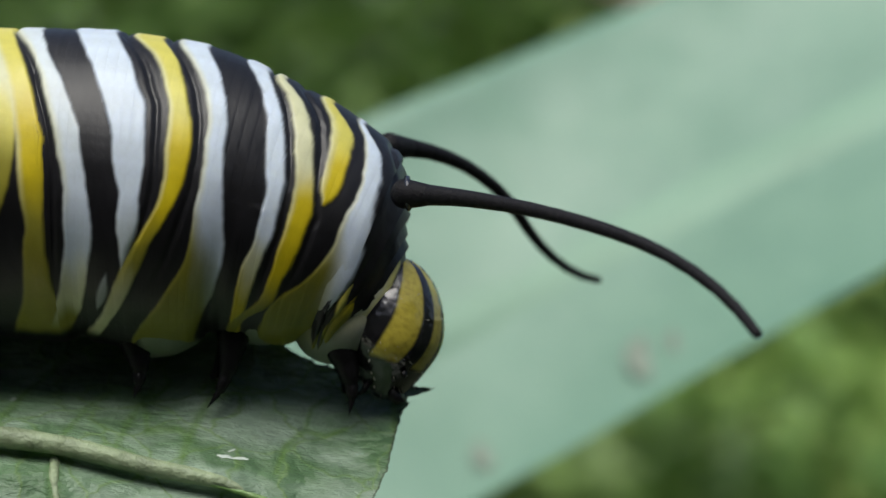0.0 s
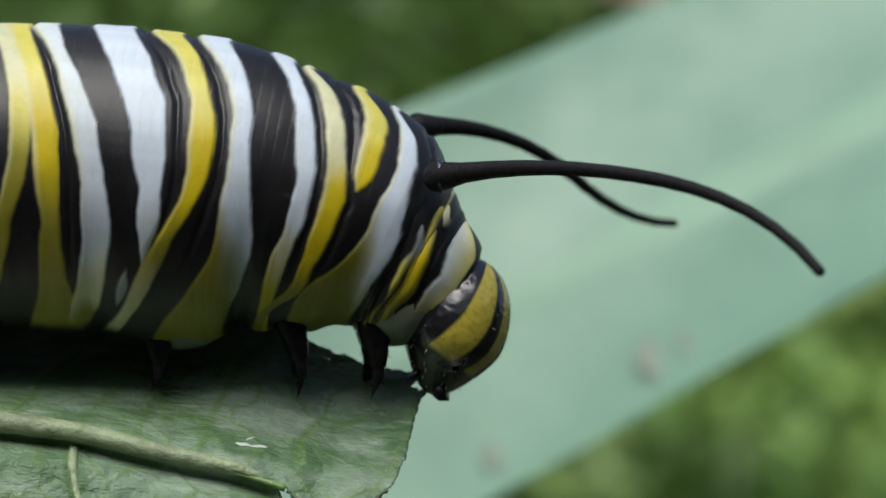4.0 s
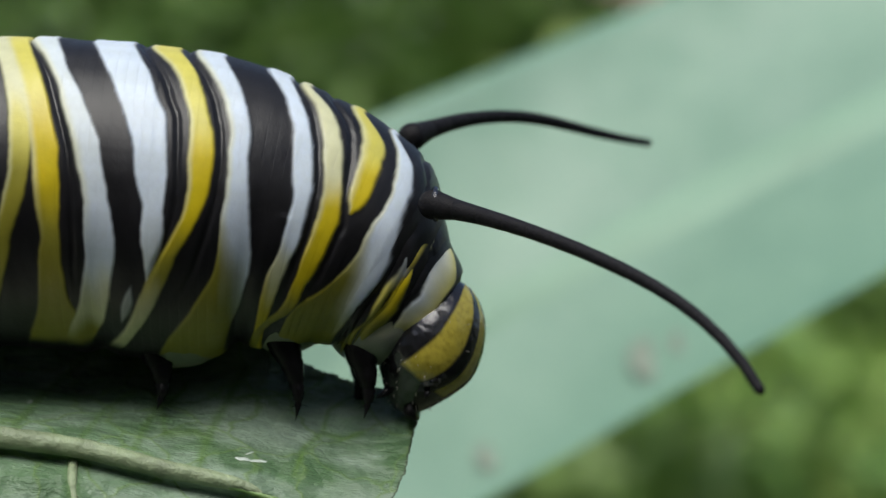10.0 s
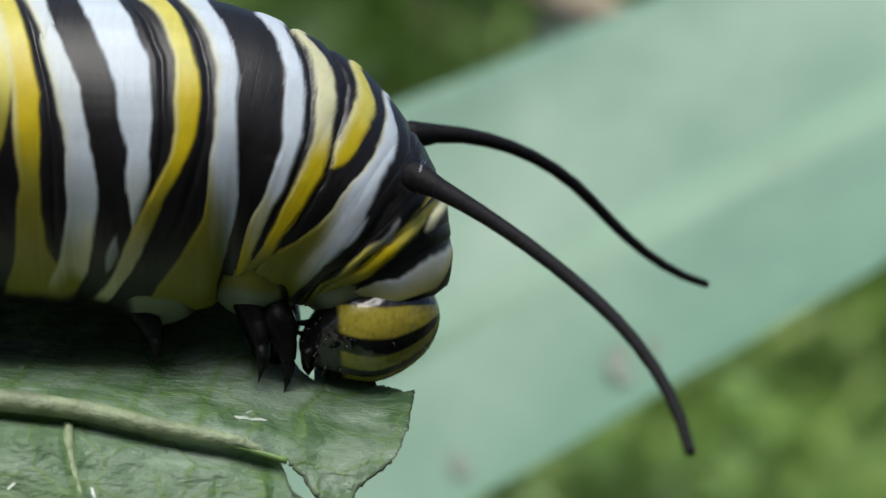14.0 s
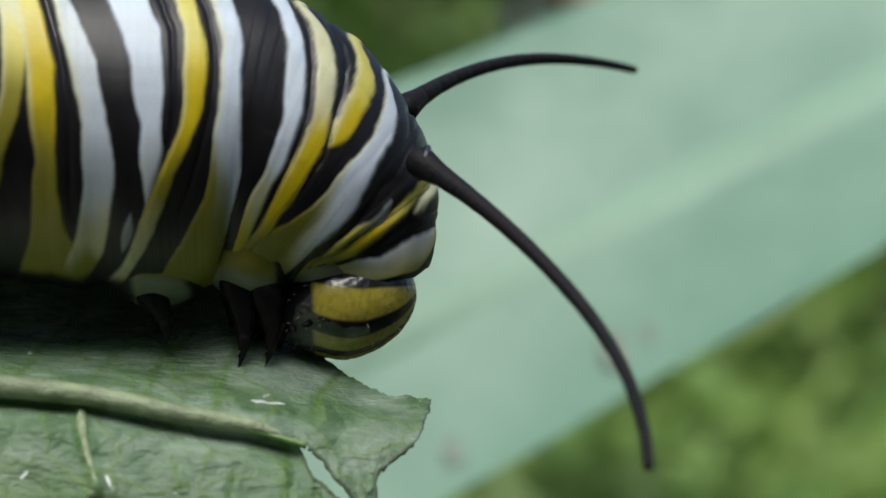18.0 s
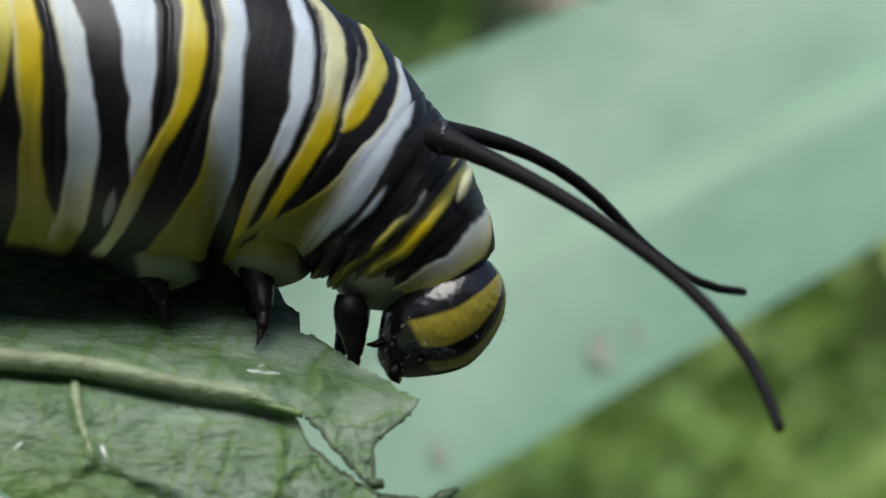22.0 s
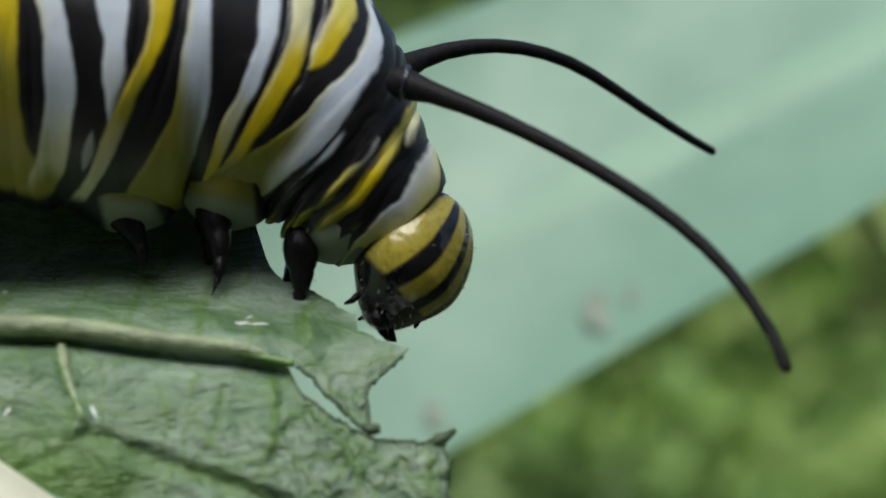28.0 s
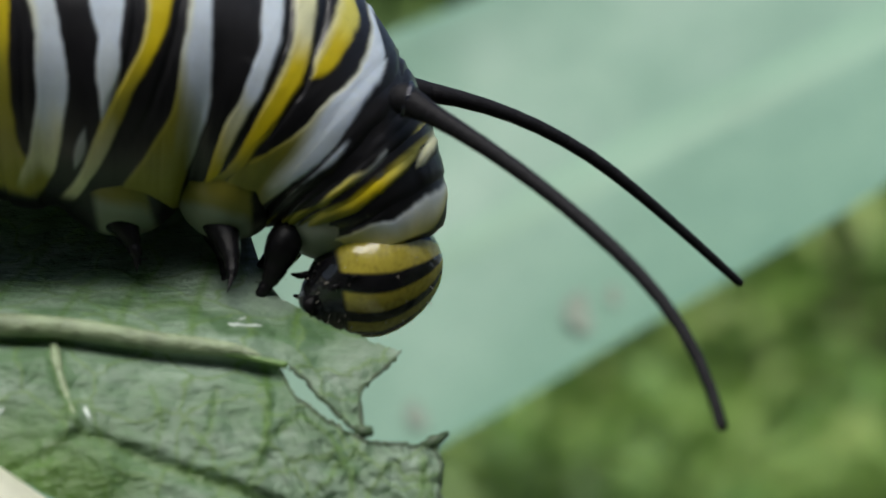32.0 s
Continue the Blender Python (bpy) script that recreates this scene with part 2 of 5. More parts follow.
def tube(points, radii, sides=12, caps=True):
    """Vertices and faces of a rounded tube along points."""
    pts = [Vector(p) for p in points]
    verts, faces = [], []
    side = None
    for i, p in enumerate(pts):
        way = (pts[min(i + 1, len(pts) - 1)] - pts[max(i - 1, 0)]).normalized()
        if side is None:
            side = way.orthogonal().normalized()
        side = (side - way * side.dot(way)).normalized()
        up = way.cross(side)
        for k in range(sides):
            a = 2 * math.pi * k / sides
            verts.append(p + (side * math.cos(a) + up * math.sin(a)) * radii[i])
    faces = grid_faces(len(pts), sides, True)
    if caps:
        faces += [tuple(range(sides - 1, -1, -1)), tuple(range((len(pts) - 1) * sides, len(pts) * sides))]
    return verts, faces


def join(*pieces):
    verts, faces = [], []
    for v, f in pieces:
        n = len(verts)
        verts += list(v)
        faces += [tuple(i + n for i in face) for face in f]
    return verts, faces


def ball(centre, radii, rows=12, cols=18, turn=None):
    verts, faces = [], []
    for i in range(rows + 1):
        a = math.pi * i / rows
        for j in range(cols):
            b = 2 * math.pi * j / cols
            p = Vector((radii[0] * math.sin(a) * math.cos(b), radii[1] * math.sin(a) * math.sin(b), radii[2] * math.cos(a)))
            verts.append(Vector(centre) + (turn @ p if turn else p))
    return verts, grid_faces(rows + 1, cols, True)


def line(table, x):
    """A smooth line through a short table of (x, y)."""
    xs, ys = [p[0] for p in table], [p[1] for p in table]
    if x <= xs[0] or x >= xs[-1]:
        return float(np.interp(x, xs, ys))
    i = max(k for k in range(len(xs) - 1) if xs[k] <= x)
    h, u = xs[i + 1] - xs[i], (x - xs[i]) / (xs[i + 1] - xs[i])
    lo, hi = max(i - 1, 0), min(i + 2, len(xs) - 1)
    m0, m1 = (ys[i + 1] - ys[lo]) / (xs[i + 1] - xs[lo]), (ys[hi] - ys[i]) / (xs[hi] - xs[i])
    return (2 * u**3 - 3 * u**2 + 1) * ys[i] + (u**3 - 2 * u**2 + u) * h * m0 + (3 * u**2 - 2 * u**3) * ys[i + 1] + (u**3 - u**2) * h * m1


def step(a, b, x):
    u = min(1.0, max(0.0, (x - a) / (b - a)))
    return u * u * (3 - 2 * u)


def wobble(x, y, seed=0.0):
    return noise.noise(Vector((x, y, seed)))


# ---- ground and far greenery ----
ground = new("ground", mesh_of("ground", *(lambda n: ([((i / n - 0.5) * 2 * 4e6 * abs(i / n * 2 - 1) ** 3, (j / n - 0.5) * 2 * 4e6 * abs(j / n * 2 - 1) ** 3, -420 + 25 * wobble(i * 0.7, j * 0.7)) for i in range(n + 1) for j in range(n + 1)], grid_faces(n + 1, n + 1)))(60), GROUND))
tagged(ground, "dark mossy ground under the bushes", "ground", kind="structure")


def bush(at, seed, count, reach, label, leaf_size=1.0, mat=None, level=430):
    """A low bush: bare stems and a crown of many small pointed leaves."""
    rng = random.Random(seed)
    root = new("bush")
    root.location = Vector((at[0], at[1], -430)) * MM
    tagged(root, label, "bush", group="bushes behind the plant")
    for _ in range(9):
        a, lean = rng.uniform(0, 6.28), rng.uniform(0.1, 0.5)
        top = Vector((math.cos(a) * lean * reach[0], math.sin(a) * lean * reach[1], rng.uniform(0.7, 0.95) * (reach[2] + level)))
        pts = [Vector((rng.uniform(-12, 12), rng.uniform(-12, 12), -5)) + top * (k / 7) + Vector((rng.uniform(-9, 9), rng.uniform(-9, 9), 0)) for k in range(8)]
        part("stem", mesh_of("stem", *tube(pts, [4.2 - 0.45 * k for k in range(8)], 7), TWIG), root, label="thin brown stem")
    verts, faces = [], []
    for _ in range(count):
        # The crown is rounded, with an uneven outline.
        while True:
            x, y, h = rng.uniform(-1.12, 1.12), rng.uniform(-1.12, 1.12), rng.uniform(0, 1)
            edge = abs(x) ** 2.6 + abs(y) ** 2.6
            if edge < 1.0 + 0.5 * wobble(x * 3, y * 3, seed) and h < 1.0 - 0.42 * edge**1.5 + 0.25 * wobble(x * 4, y * 4, seed + 5):
                break
        p = Vector((x * reach[0], y * reach[1], max(20, level + (h * 2.6 - 1.6) * reach[2])))
        turn = Euler((rng.uniform(-0.9, 0.9), rng.uniform(-0.9, 0.9), rng.uniform(0, 6.28))).to_matrix()
        long, wide = rng.uniform(12, 28) * leaf_size, rng.uniform(4, 9.5) * leaf_size
        n = len(verts)
        for k, w in enumerate((0.05, 0.8, 1.0, 0.62, 0.04)):
            u = k / 4 - 0.5
            for side in (-1, 0, 1):
                verts.append(p + turn @ Vector((u * long, side * w * wide * 0.5, -0.12 * long * u * u * 4 - abs(side) * -0.15 * wide)))
        for k in range(4):
            for s in (0, 1):
                a = n + k * 3 + s
                faces.append((a, a + 1, a + 4, a + 3))
    crown = part("crown", mesh_of("crown", verts, faces, mat or BUSH), root, label="crown of small pointed green leaves")
    tagged(crown, kind="stuff")
    return root


bush((-170, 900), 3, 4200, (190, 130, 150), "mid-green bush with small leaves, out of focus")
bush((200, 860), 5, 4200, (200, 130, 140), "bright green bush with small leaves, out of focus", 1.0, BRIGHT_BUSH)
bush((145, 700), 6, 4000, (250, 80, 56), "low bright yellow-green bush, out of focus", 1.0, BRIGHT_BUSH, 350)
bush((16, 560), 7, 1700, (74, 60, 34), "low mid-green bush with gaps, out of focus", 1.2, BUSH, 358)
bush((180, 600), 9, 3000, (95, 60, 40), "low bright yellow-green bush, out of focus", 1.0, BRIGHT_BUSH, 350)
bush((20, 1250), 8, 5200, (380, 150, 230), "green bush behind the others, out of focus", 1.6)
bush((60, 1900), 13, 9500, (760, 220, 500), "tall green hedge closing the view, out of focus", 4.0)
# Unseen bushes behind and beside the camera, added to block low skylight.
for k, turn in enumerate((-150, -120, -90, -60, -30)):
    bush((340 * math.cos(radians(turn)), -40 + 340 * math.sin(radians(turn)), 0), 30 + k, 2400, (130, 110, 230), "unseen dark bush added to screen off low skylight", 1.8, SHADE_BUSH)
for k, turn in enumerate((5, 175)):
    bush((460 * math.cos(radians(turn)), 460 * math.sin(radians(turn)), 0), 40 + k, 1900, (160, 150, 230), "unseen dark bush added to screen off low skylight", 1.8, SHADE_BUSH)


# ---- milkweed ----
plant = new("milkweed_plant")
tagged(plant, "milkweed plant with a half-eaten pale green leaf", "plant")
HUB = Vector((-40, 12, -34))
stem_points = [Vector((-40 + 2 * math.sin(k * 0.8), 14 + 3 * math.sin(k * 0.5), -425 + k * 27)) for k in range(19)]
part("stem", mesh_of("stem", *tube(stem_points, [3.4 - 0.06 * k for k in range(19)], 18), STEM), plant, label="pale green upright stem")
side_points = [(-40, 14, 6), (-32, 9, 3.5), (-24, 3.5, -0.6), (-17, -2.5, -5.4), (-11.8, -4.6, -9.3), (-6, -4.6, -13.2), (2, -4, -19), (8, -3, -23.5)]
part("side_shoot", mesh_of("side_shoot", *tube(side_points, [2.5, 2.45, 2.4, 2.3, 2.2, 2.1, 1.9, 1.2], 22), STEM), plant, label="cream-coloured drooping side shoot")

# The leaf hangs from the hub, its edge eaten away towards the caterpillar. Its own zero is a point near the rib.
LEAF_ZERO = Vector((-4.80, -2.90, -4.99))
LEAF_TURNS = [(0, 0), (13, 0), (15.5, 3.5), (17.5, 2.4), (19, 1.5), (22, 2.5), (24, 4), (28, 5.8), (32, 5.4)]
RIB_LINE = [(-36, 7.0), (-20, 2.6), (-9, 0.95), (-5.6, 0.53), (-3.7, 0.25), (-1.8, -0.22), (0.04, -0.61), (1.15, -1.02)]
STRIP_LOW = [(1.15, -1.02), (1.83, -1.82), (2.51, -2.58), (2.83, -2.68), (2.9, -2.0), (3.05, -1.72), (3.4, -1.5), (3.85, -1.05)]
LOBE_TOP = [(0.94, -1.10), (1.15, -1.62), (1.79, -2.2), (2.63, -2.79), (3.99, -3.05), (4.25, -3.15)]
MARGIN = [(-36, 6.6), (-20, 0.5), (-9, -0.6), (-5.84, -2.14), (-5.13, -2.7), (-4.17, -3.35), (0, -6.2), (4.3, -8.6)]
EDGE_A = [(-36, 7.4), (-20, 6.0), (-9, 4.6), (0.2, 4.1), (1.2, 2.56), (2.3, 2.03), (3.4, 1.69), (5.15, 1.48)]
EDGE_B = [(-36, 7.4), (-20, 6.0), (-9, 4.6), (0.2, 4.1), (0.8, 2.57), (1.5, 2.07), (2.44, 1.73), (4.2, 1.06)]
EDGE_D = [(-36, 7.4), (-20, 6.0), (-9, 4.6), (0.2, 4.1), (0.42, 2.46), (0.74, 1.66), (1.28, 1.12), (1.98, 0.56), (2.87, 0.05), (4.03, -0.13)]
EDGE_E = [(-36, 7.4), (-20, 6.0), (-9, 4.6), (0.2, 4.1), (0.45, 2.39), (0.72, 1.26), (1.01, 0.91), (1.5, 0.69), (2.31, 0.09), (3.34, -0.53), (3.95, -0.82)]
EDGE_F = [(-36, 7.4), (-20, 6.0), (-9, 4.6), (0.2, 4.1), (0.46, 2.36), (0.72, 1.25), (1.07, 0.53), (1.42, 0.29), (2.03, -0.17), (2.63, -0.44), (3.38, -0.79), (3.95, -0.98)]
EDGE_C = [(x, (line(EDGE_B, x) * 0.45 + line(EDGE_D, x) * 0.55)) for x in (-36, -20, -9, 0.2, 0.5, 0.8, 1.2, 1.7, 2.2, 2.8, 3.4, 4.1)]
EDGES = [EDGE_A, EDGE_B, EDGE_C, EDGE_D, EDGE_E, EDGE_F]


FOLD = [(-9, -3.0), (-5, -2.1), (-3, -1.55), (-1.6, -1.0), (-0.7, -0.48), (0, 0.0), (0.5, 0.55), (1.0, 1.6), (1.6, 3.0), (2.4, 4.3), (3.4, 5.1), (5, 5.6), (12, 6.2)]


FOLD_LINE = RIB_LINE[:-1] + [(1.2, -1.03), (2.4, -1.40), (3.6, -1.62), (6, -1.85), (12, -2.2)]


def leaf_depth(x, z):
    """How far back the blade lies, from the leaf's zero: folded along the rib, its upper half leans back under the body."""
    above = z - line(FOLD_LINE, x)
    if above > 0:
        above *= line([(-9, 2.3), (-4.8, 1.8), (-2.5, 1.25), (-1, 0.98), (1.5, 0.8), (5, 0.6)], x)
    far = max(0.0, -9 - x)
    swell = 0.05 * wobble(x * 0.9, z * 0.9, 3) + 0.02 * wobble(x * 3, z * 3, 7)
    below = line(FOLD_LINE, x) - z
    swell += step(1.5, 0.5, x) * (0.60 * math.exp(-((below - 0.36) / 0.23) ** 2) - 0.10 * math.exp(-(below / 0.5) ** 2))
    return (line(FOLD, above) - 2.9) * math.exp(-far / 14) + 2.9 + swell + far * 0.45


def jag(x, seed, size=0.085):
    return size * (wobble(x * 3.1, seed) + 0.7 * wobble(x * 8.3, seed, 2) + 0.5 * wobble(x * 21, seed, 5) + 0.4 * wobble(x * 46, seed, 8))


RIGHT_EDGE = [(-3.0, 2.95), (-2.3, 2.95), (-1.9, 2.9), (-1.7, 3.0), (-1.3, 3.44), (-1.0, 3.66), (-0.5, 3.92), (0.0, 4.06), (0.5, 4.18), (1.0, 4.36), (1.25, 4.65), (1.5, 5.15)]


LOBE_RIGHT = [(-9, 4.2), (-4.6, 4.25), (-3.9, 4.18), (-3.5, 4.25), (-3.2, 4.22), (-3.0, 4.28)]


def drawn_in(x, z, limit, table=None):
    """Pulls the end of a strip back to the ragged right-hand edge of the leaf."""
    if x < 2.5 or not limit:
        return x
    end = line(table or RIGHT_EDGE, z) + jag(z + 3, 21, 0.07)
    return 2.5 + (x - 2.5) * (end - 2.5) / (limit - 2.5)


# Side veins: places, width, height (a furrow where negative), radius of the crest, whether it is pale.
VEINS = [
    ([(-4.02, -0.05), (-3.82, -1.07), (-3.46, -2.0)], 0.15, 0.11, 0.13, 1),
    ([(-3.46, -2.0), (-2.08, -2.77), (0.11, -3.75), (2.0, -4.9)], 0.16, -0.10, 0, 0),
    ([(-3.4, -2.0), (-2.9, -3.2), (-2.3, -4.4)], 0.12, 0.07, 0.05, 0),
    ([(-3.46, -2.0), (-4.4, -2.5), (-5.0, -2.7)], 0.10, -0.05, 0, 0),
    ([(0.6, -0.95), (0.62, -1.8), (0.5, -2.6), (0.0, -3.6)], 0.12, 0.06, 0.06, 0),
    ([(0.5, -2.6), (0.95, -2.3), (1.3, -2.1)], 0.09, -0.04, 0.035, 0),
]
VEINS += [
    ([(-1.0, -0.35), (-0.85, 0.5), (-0.55, 1.2), (-0.2, 2.0)], 0.13, 0.05, 0.05, 0),
    ([(-0.8, 0.45), (-1.2, 0.6), (-1.9, 0.55)], 0.09, 0.03, 0.03, 0),
    ([(1.3, -0.4), (1.45, 0.15), (1.9, 0.5)], 0.10, -0.04, 0.035, 0),
    ([(-5.6, 0.5), (-5.2, 1.4), (-4.4, 2.2)], 0.11, 0.05, 0.045, 0),
    ([(-2.6, 0.0), (-2.4, 0.8), (-2.0, 1.5)], 0.10, 0.04, 0.035, 0),
]
VEINS += [
    ([(-0.2, 2.0), (0.3, 2.3), (0.6, 2.9)], 0.08, 0.03, 0.03, 0),
    ([(-0.55, 1.2), (0.1, 1.35), (0.7, 1.2)], 0.07, 0.025, 0.03, 0),
    ([(1.9, 0.5), (2.4, 0.35), (2.9, 0.5)], 0.07, 0.025, 0.03, 0),
    ([(1.9, 0.5), (2.0, 1.0), (2.5, 1.3)], 0.07, 0.025, 0.03, 0),
    ([(-3.9, 0.4), (-3.5, 1.1), (-2.9, 1.5)], 0.08, 0.03, 0.03, 0),
    ([(-1.9, 0.55), (-2.1, 1.1), (-1.6, 1.6)], 0.07, 0.025, 0.03, 0),
    ([(-2.0, -2.75), (-1.7, -1.9), (-1.9, -1.2)], 0.08, 0.03, 0.03, 0),
    ([(1.3, -2.1), (1.9, -2.6), (2.2, -3.3)], 0.07, 0.03, 0.03, 0),
]
VEINS += [
    ([(2.3, -3.4), (2.2, -4.2), (1.7, -5.2)], 0.12, 0.05, 0.05, 0),
    ([(-1.3, -3.1), (-0.7, -2.2), (-0.5, -1.4)], 0.08, -0.04, 0.03, 0),
    ([(3.9, -3.3), (3.7, -4.4), (3.3, -5.4)], 0.13, 0.06, 0.05, 0),
]


def vein_field(x, z):
    """How far the side veins raise the blade, and how fresh a green they give it, at arrays of places."""
    x, z = np.asarray(x, float), np.asarray(z, float)
    rise, fresh = np.zeros_like(x), np.zeros_like(x)
    for points, width, height, _, _ in VEINS:
        d = np.full_like(x, 9.0)
        for (x0, z0), (x1, z1) in zip(points, points[1:]):
            u = np.clip(((x - x0) * (x1 - x0) + (z - z0) * (z1 - z0)) / ((x1 - x0) ** 2 + (z1 - z0) ** 2), 0, 1)
            d = np.minimum(d, np.hypot(x - x0 - u * (x1 - x0), z - z0 - u * (z1 - z0)))
        if height > 0:
            rise += height * np.exp(-((d / width) ** 2))
        else:
            rise += height * np.exp(-((d / width) ** 2)) - 0.7 * height * np.exp(-(((d - 2.1 * width) / width) ** 2))
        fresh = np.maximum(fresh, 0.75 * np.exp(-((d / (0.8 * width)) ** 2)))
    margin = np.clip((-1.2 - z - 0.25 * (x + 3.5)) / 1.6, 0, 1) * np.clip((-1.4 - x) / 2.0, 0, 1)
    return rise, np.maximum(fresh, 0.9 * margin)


def crumple(x, z):
    """Fine folds of the blade towards its bitten end."""
    much = 1.15 * step(-4.5, 1.8, x) * step(-0.6, -2.4, z)
    if much <= 0:
        return 0.0
    bend = 0.25 * wobble(x * 1.3, z * 1.3, 12)
    ridge_one = 1 - 2 * abs(wobble((x + bend) * 2.6, z * 1.7 + x * 0.5, 14))
    ridge_two = 1 - 2 * abs(wobble(x * 4.5 + z * 1.2, z * 4.0, 15))
    return much * (0.075 * ridge_one + 0.045 * ridge_two)


def sheet(name, xs, low, high, rows, scar=(False, False), mats=None, ends=(False, False), limit=None, table=None):
    """A thin blade between two lines, with its thickness and bitten, browned edges."""
    verts, marks = [], []
    cols = rows + 1
    for back in (0.0, 0.16):
        for i, x in enumerate(xs):
            a, b = low(x), high(x)
            for k in range(cols):
                u = k / rows
                u = u * u * (3 - 2 * u) if rows > 50 else u
                z = a + (b - a) * u
                px = drawn_in(x, z, limit, table)
                verts.append((px, leaf_depth(px, z) + back, z))
                near = min((z - a) if scar[0] and x > 0.9 else 9, (b - z) if scar[1] and x > 0.4 else 9, (len(xs) - 1 - i) * 0.035 if ends[1] else 9)
                marks.append(1 - step(0.02, 0.075, near))
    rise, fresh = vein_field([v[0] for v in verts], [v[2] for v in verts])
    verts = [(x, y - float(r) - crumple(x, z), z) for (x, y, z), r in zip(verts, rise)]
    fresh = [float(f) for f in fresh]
    n = len(xs) * cols
    front = grid_faces(len(xs), cols)
    faces = [tuple(reversed(f)) for f in front] + [tuple(i + n for i in f) for f in front]
    rim = [i * cols for i in range(len(xs))] + [(len(xs) - 1) * cols + k for k in range(1, cols)] + [i * cols + rows for i in range(len(xs) - 2, -1, -1)] + [k for k in range(rows - 1, 0, -1)]
    m = len(verts)
    for i in rim:
        for back in (0, n):
            verts.append(verts[i + back])
            marks.append(marks[i])
            fresh.append(fresh[i])
    for k in range(len(rim)):
        p, q = m + 2 * k, m + 2 * ((k + 1) % len(rim))
        faces.append((p, q, q + 1, p + 1))
    data = mesh_of(name, verts, faces, mats or LEAF)
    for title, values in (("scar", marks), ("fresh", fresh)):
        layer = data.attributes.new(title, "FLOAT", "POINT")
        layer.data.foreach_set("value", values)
    layer = data.attributes.new("blade", "FLOAT_VECTOR", "POINT")
    layer.data.foreach_set("vector", [c * MM for v in verts for c in v])
    return data


def spread(a, b, gap):
    n = max(2, int(round((b - a) / gap)))
    return [a + (b - a) * k / n for k in range(n + 1)]


leaf = part("leaf", sheet("leaf", spread(-36, -9, 0.6)[:-1] + spread(-9, 0.5, 0.09)[:-1] + spread(0.5, 3.9, 0.035), lambda x: line(RIB_LINE, x) if x < 1.15 else line(STRIP_LOW, x) + jag(x, 5), lambda x: line(EDGES[-1], x) + (jag(x, 1) if x > 0.4 else 0), 90, (True, False), ends=(False, True), limit=3.9), plant, LEAF_ZERO, "pale green leaf seen from below, bitten along its edge")
part("lower_blade", sheet("lower_blade", spread(-36, -9, 0.6)[:-1] + spread(-9, 0.5, 0.09)[:-1] + spread(0.5, 4.28, 0.035), lambda x: line(MARGIN, x) + jag(x, 9, 0.03), lambda x: line(RIB_LINE, x) if x < 0.94 else line(LOBE_TOP, x) + jag(x, 2), 100, (False, True), ends=(False, True), limit=4.28, table=LOBE_RIGHT), leaf, label="lower half of the blade with a bitten end")


def ridge(name, table, radius, mat, lift, label, parent=leaf, count=70):
    a, b = table[0][0], table[-1][0]
    pts, radii = [], []
    for k in range(count):
        u = k / (count - 1)
        x = a + (b - a) * u
        z = line(table, x) if b > a else line(table[::-1], x)
        pts.append(Vector((x, leaf_depth(x, z) - lift, z)))
        radii.append((radius[0] + (radius[1] - radius[0]) * u) * (1 + 0.07 * wobble(x * 3, z, 4)))
    return part(name, mesh_of(name, *tube(pts, radii, 14), mat), parent, label=label)


rib_points = [(x, z + 0.02) for x, z in RIB_LINE[:-1]] + [(0.7, -0.86)]
pts, radii = [], []
for k in range(150):
    x = -36 + 36.7 * (k / 149) ** 0.6
    z = line(rib_points, x)
    pts.append(Vector((x, leaf_depth(x, z) + 0.13 - 0.03 * step(-1.5, 0.5, x), z)))
    radii.append(line([(-36, 0.7), (-9, 0.32), (-5, 0.26), (-1.0, 0.21), (0.0, 0.16), (0.7, 0.09)], x) * (1 + 0.06 * wobble(x * 4, z, 4)))
part("midrib", mesh_of("midrib", *tube(pts, radii, 16), RIB), leaf, label="thick cream-coloured midrib")
ridge("midrib_end", [(-0.6, -0.50), (0.3, -0.76), (1.1, -1.02)], (0.06, 0.09), VEIN, -0.03, "yellow-green end of the midrib", count=20)


def vein(points, radius, mat):
    """The crest of a side vein along points on the blade."""
    dense, steps = [], 9
    for (x0, z0), (x1, z1) in zip(points, points[1:]):
        dense += [(x0 + (x1 - x0) * k / steps, z0 + (z1 - z0) * k / steps) for k in range(steps)]
    dense.append(points[-1])
    smooth_line = [dense[0]] + [tuple(sum(dense[min(max(i + d, 0), len(dense) - 1)][c] for d in range(-3, 4)) / 7 for c in (0, 1)) for i in range(1, len(dense) - 1)] + [dense[-1]]
    rise, _ = vein_field([p[0] for p in smooth_line], [p[1] for p in smooth_line])
    pts = [Vector((x, leaf_depth(x, z) - float(r) + 0.86 * radius, z)) for (x, z), r in zip(smooth_line, rise)]
    part("side_vein", mesh_of("side_vein", *tube(pts, [radius * (1 - 0.4 * i / len(pts)) * (1 + 0.15 * wobble(p.x * 4, p.z * 4, 6)) for i, p in enumerate(pts)], 12), mat), leaf)


for points, _, _, radius, pale in [v for v in VEINS if v[3] > 0.065]:
    vein(points, radius, RIB if pale else VEIN)

def rim(name, points, radius, mat, label):
    """A ragged bead along a bitten edge."""
    pts = [Vector((x, leaf_depth(x, z) - crumple(x, z) + 0.05, z)) for x, z in points]
    radii = [radius * (1 + 0.55 * wobble(p.x * 7, p.z * 7, 31) + 0.5 * wobble(p.x * 19, p.z * 19, 33)) for p in pts]
    part(name, mesh_of(name, *tube(pts, radii, 9), mat), leaf, label=label)


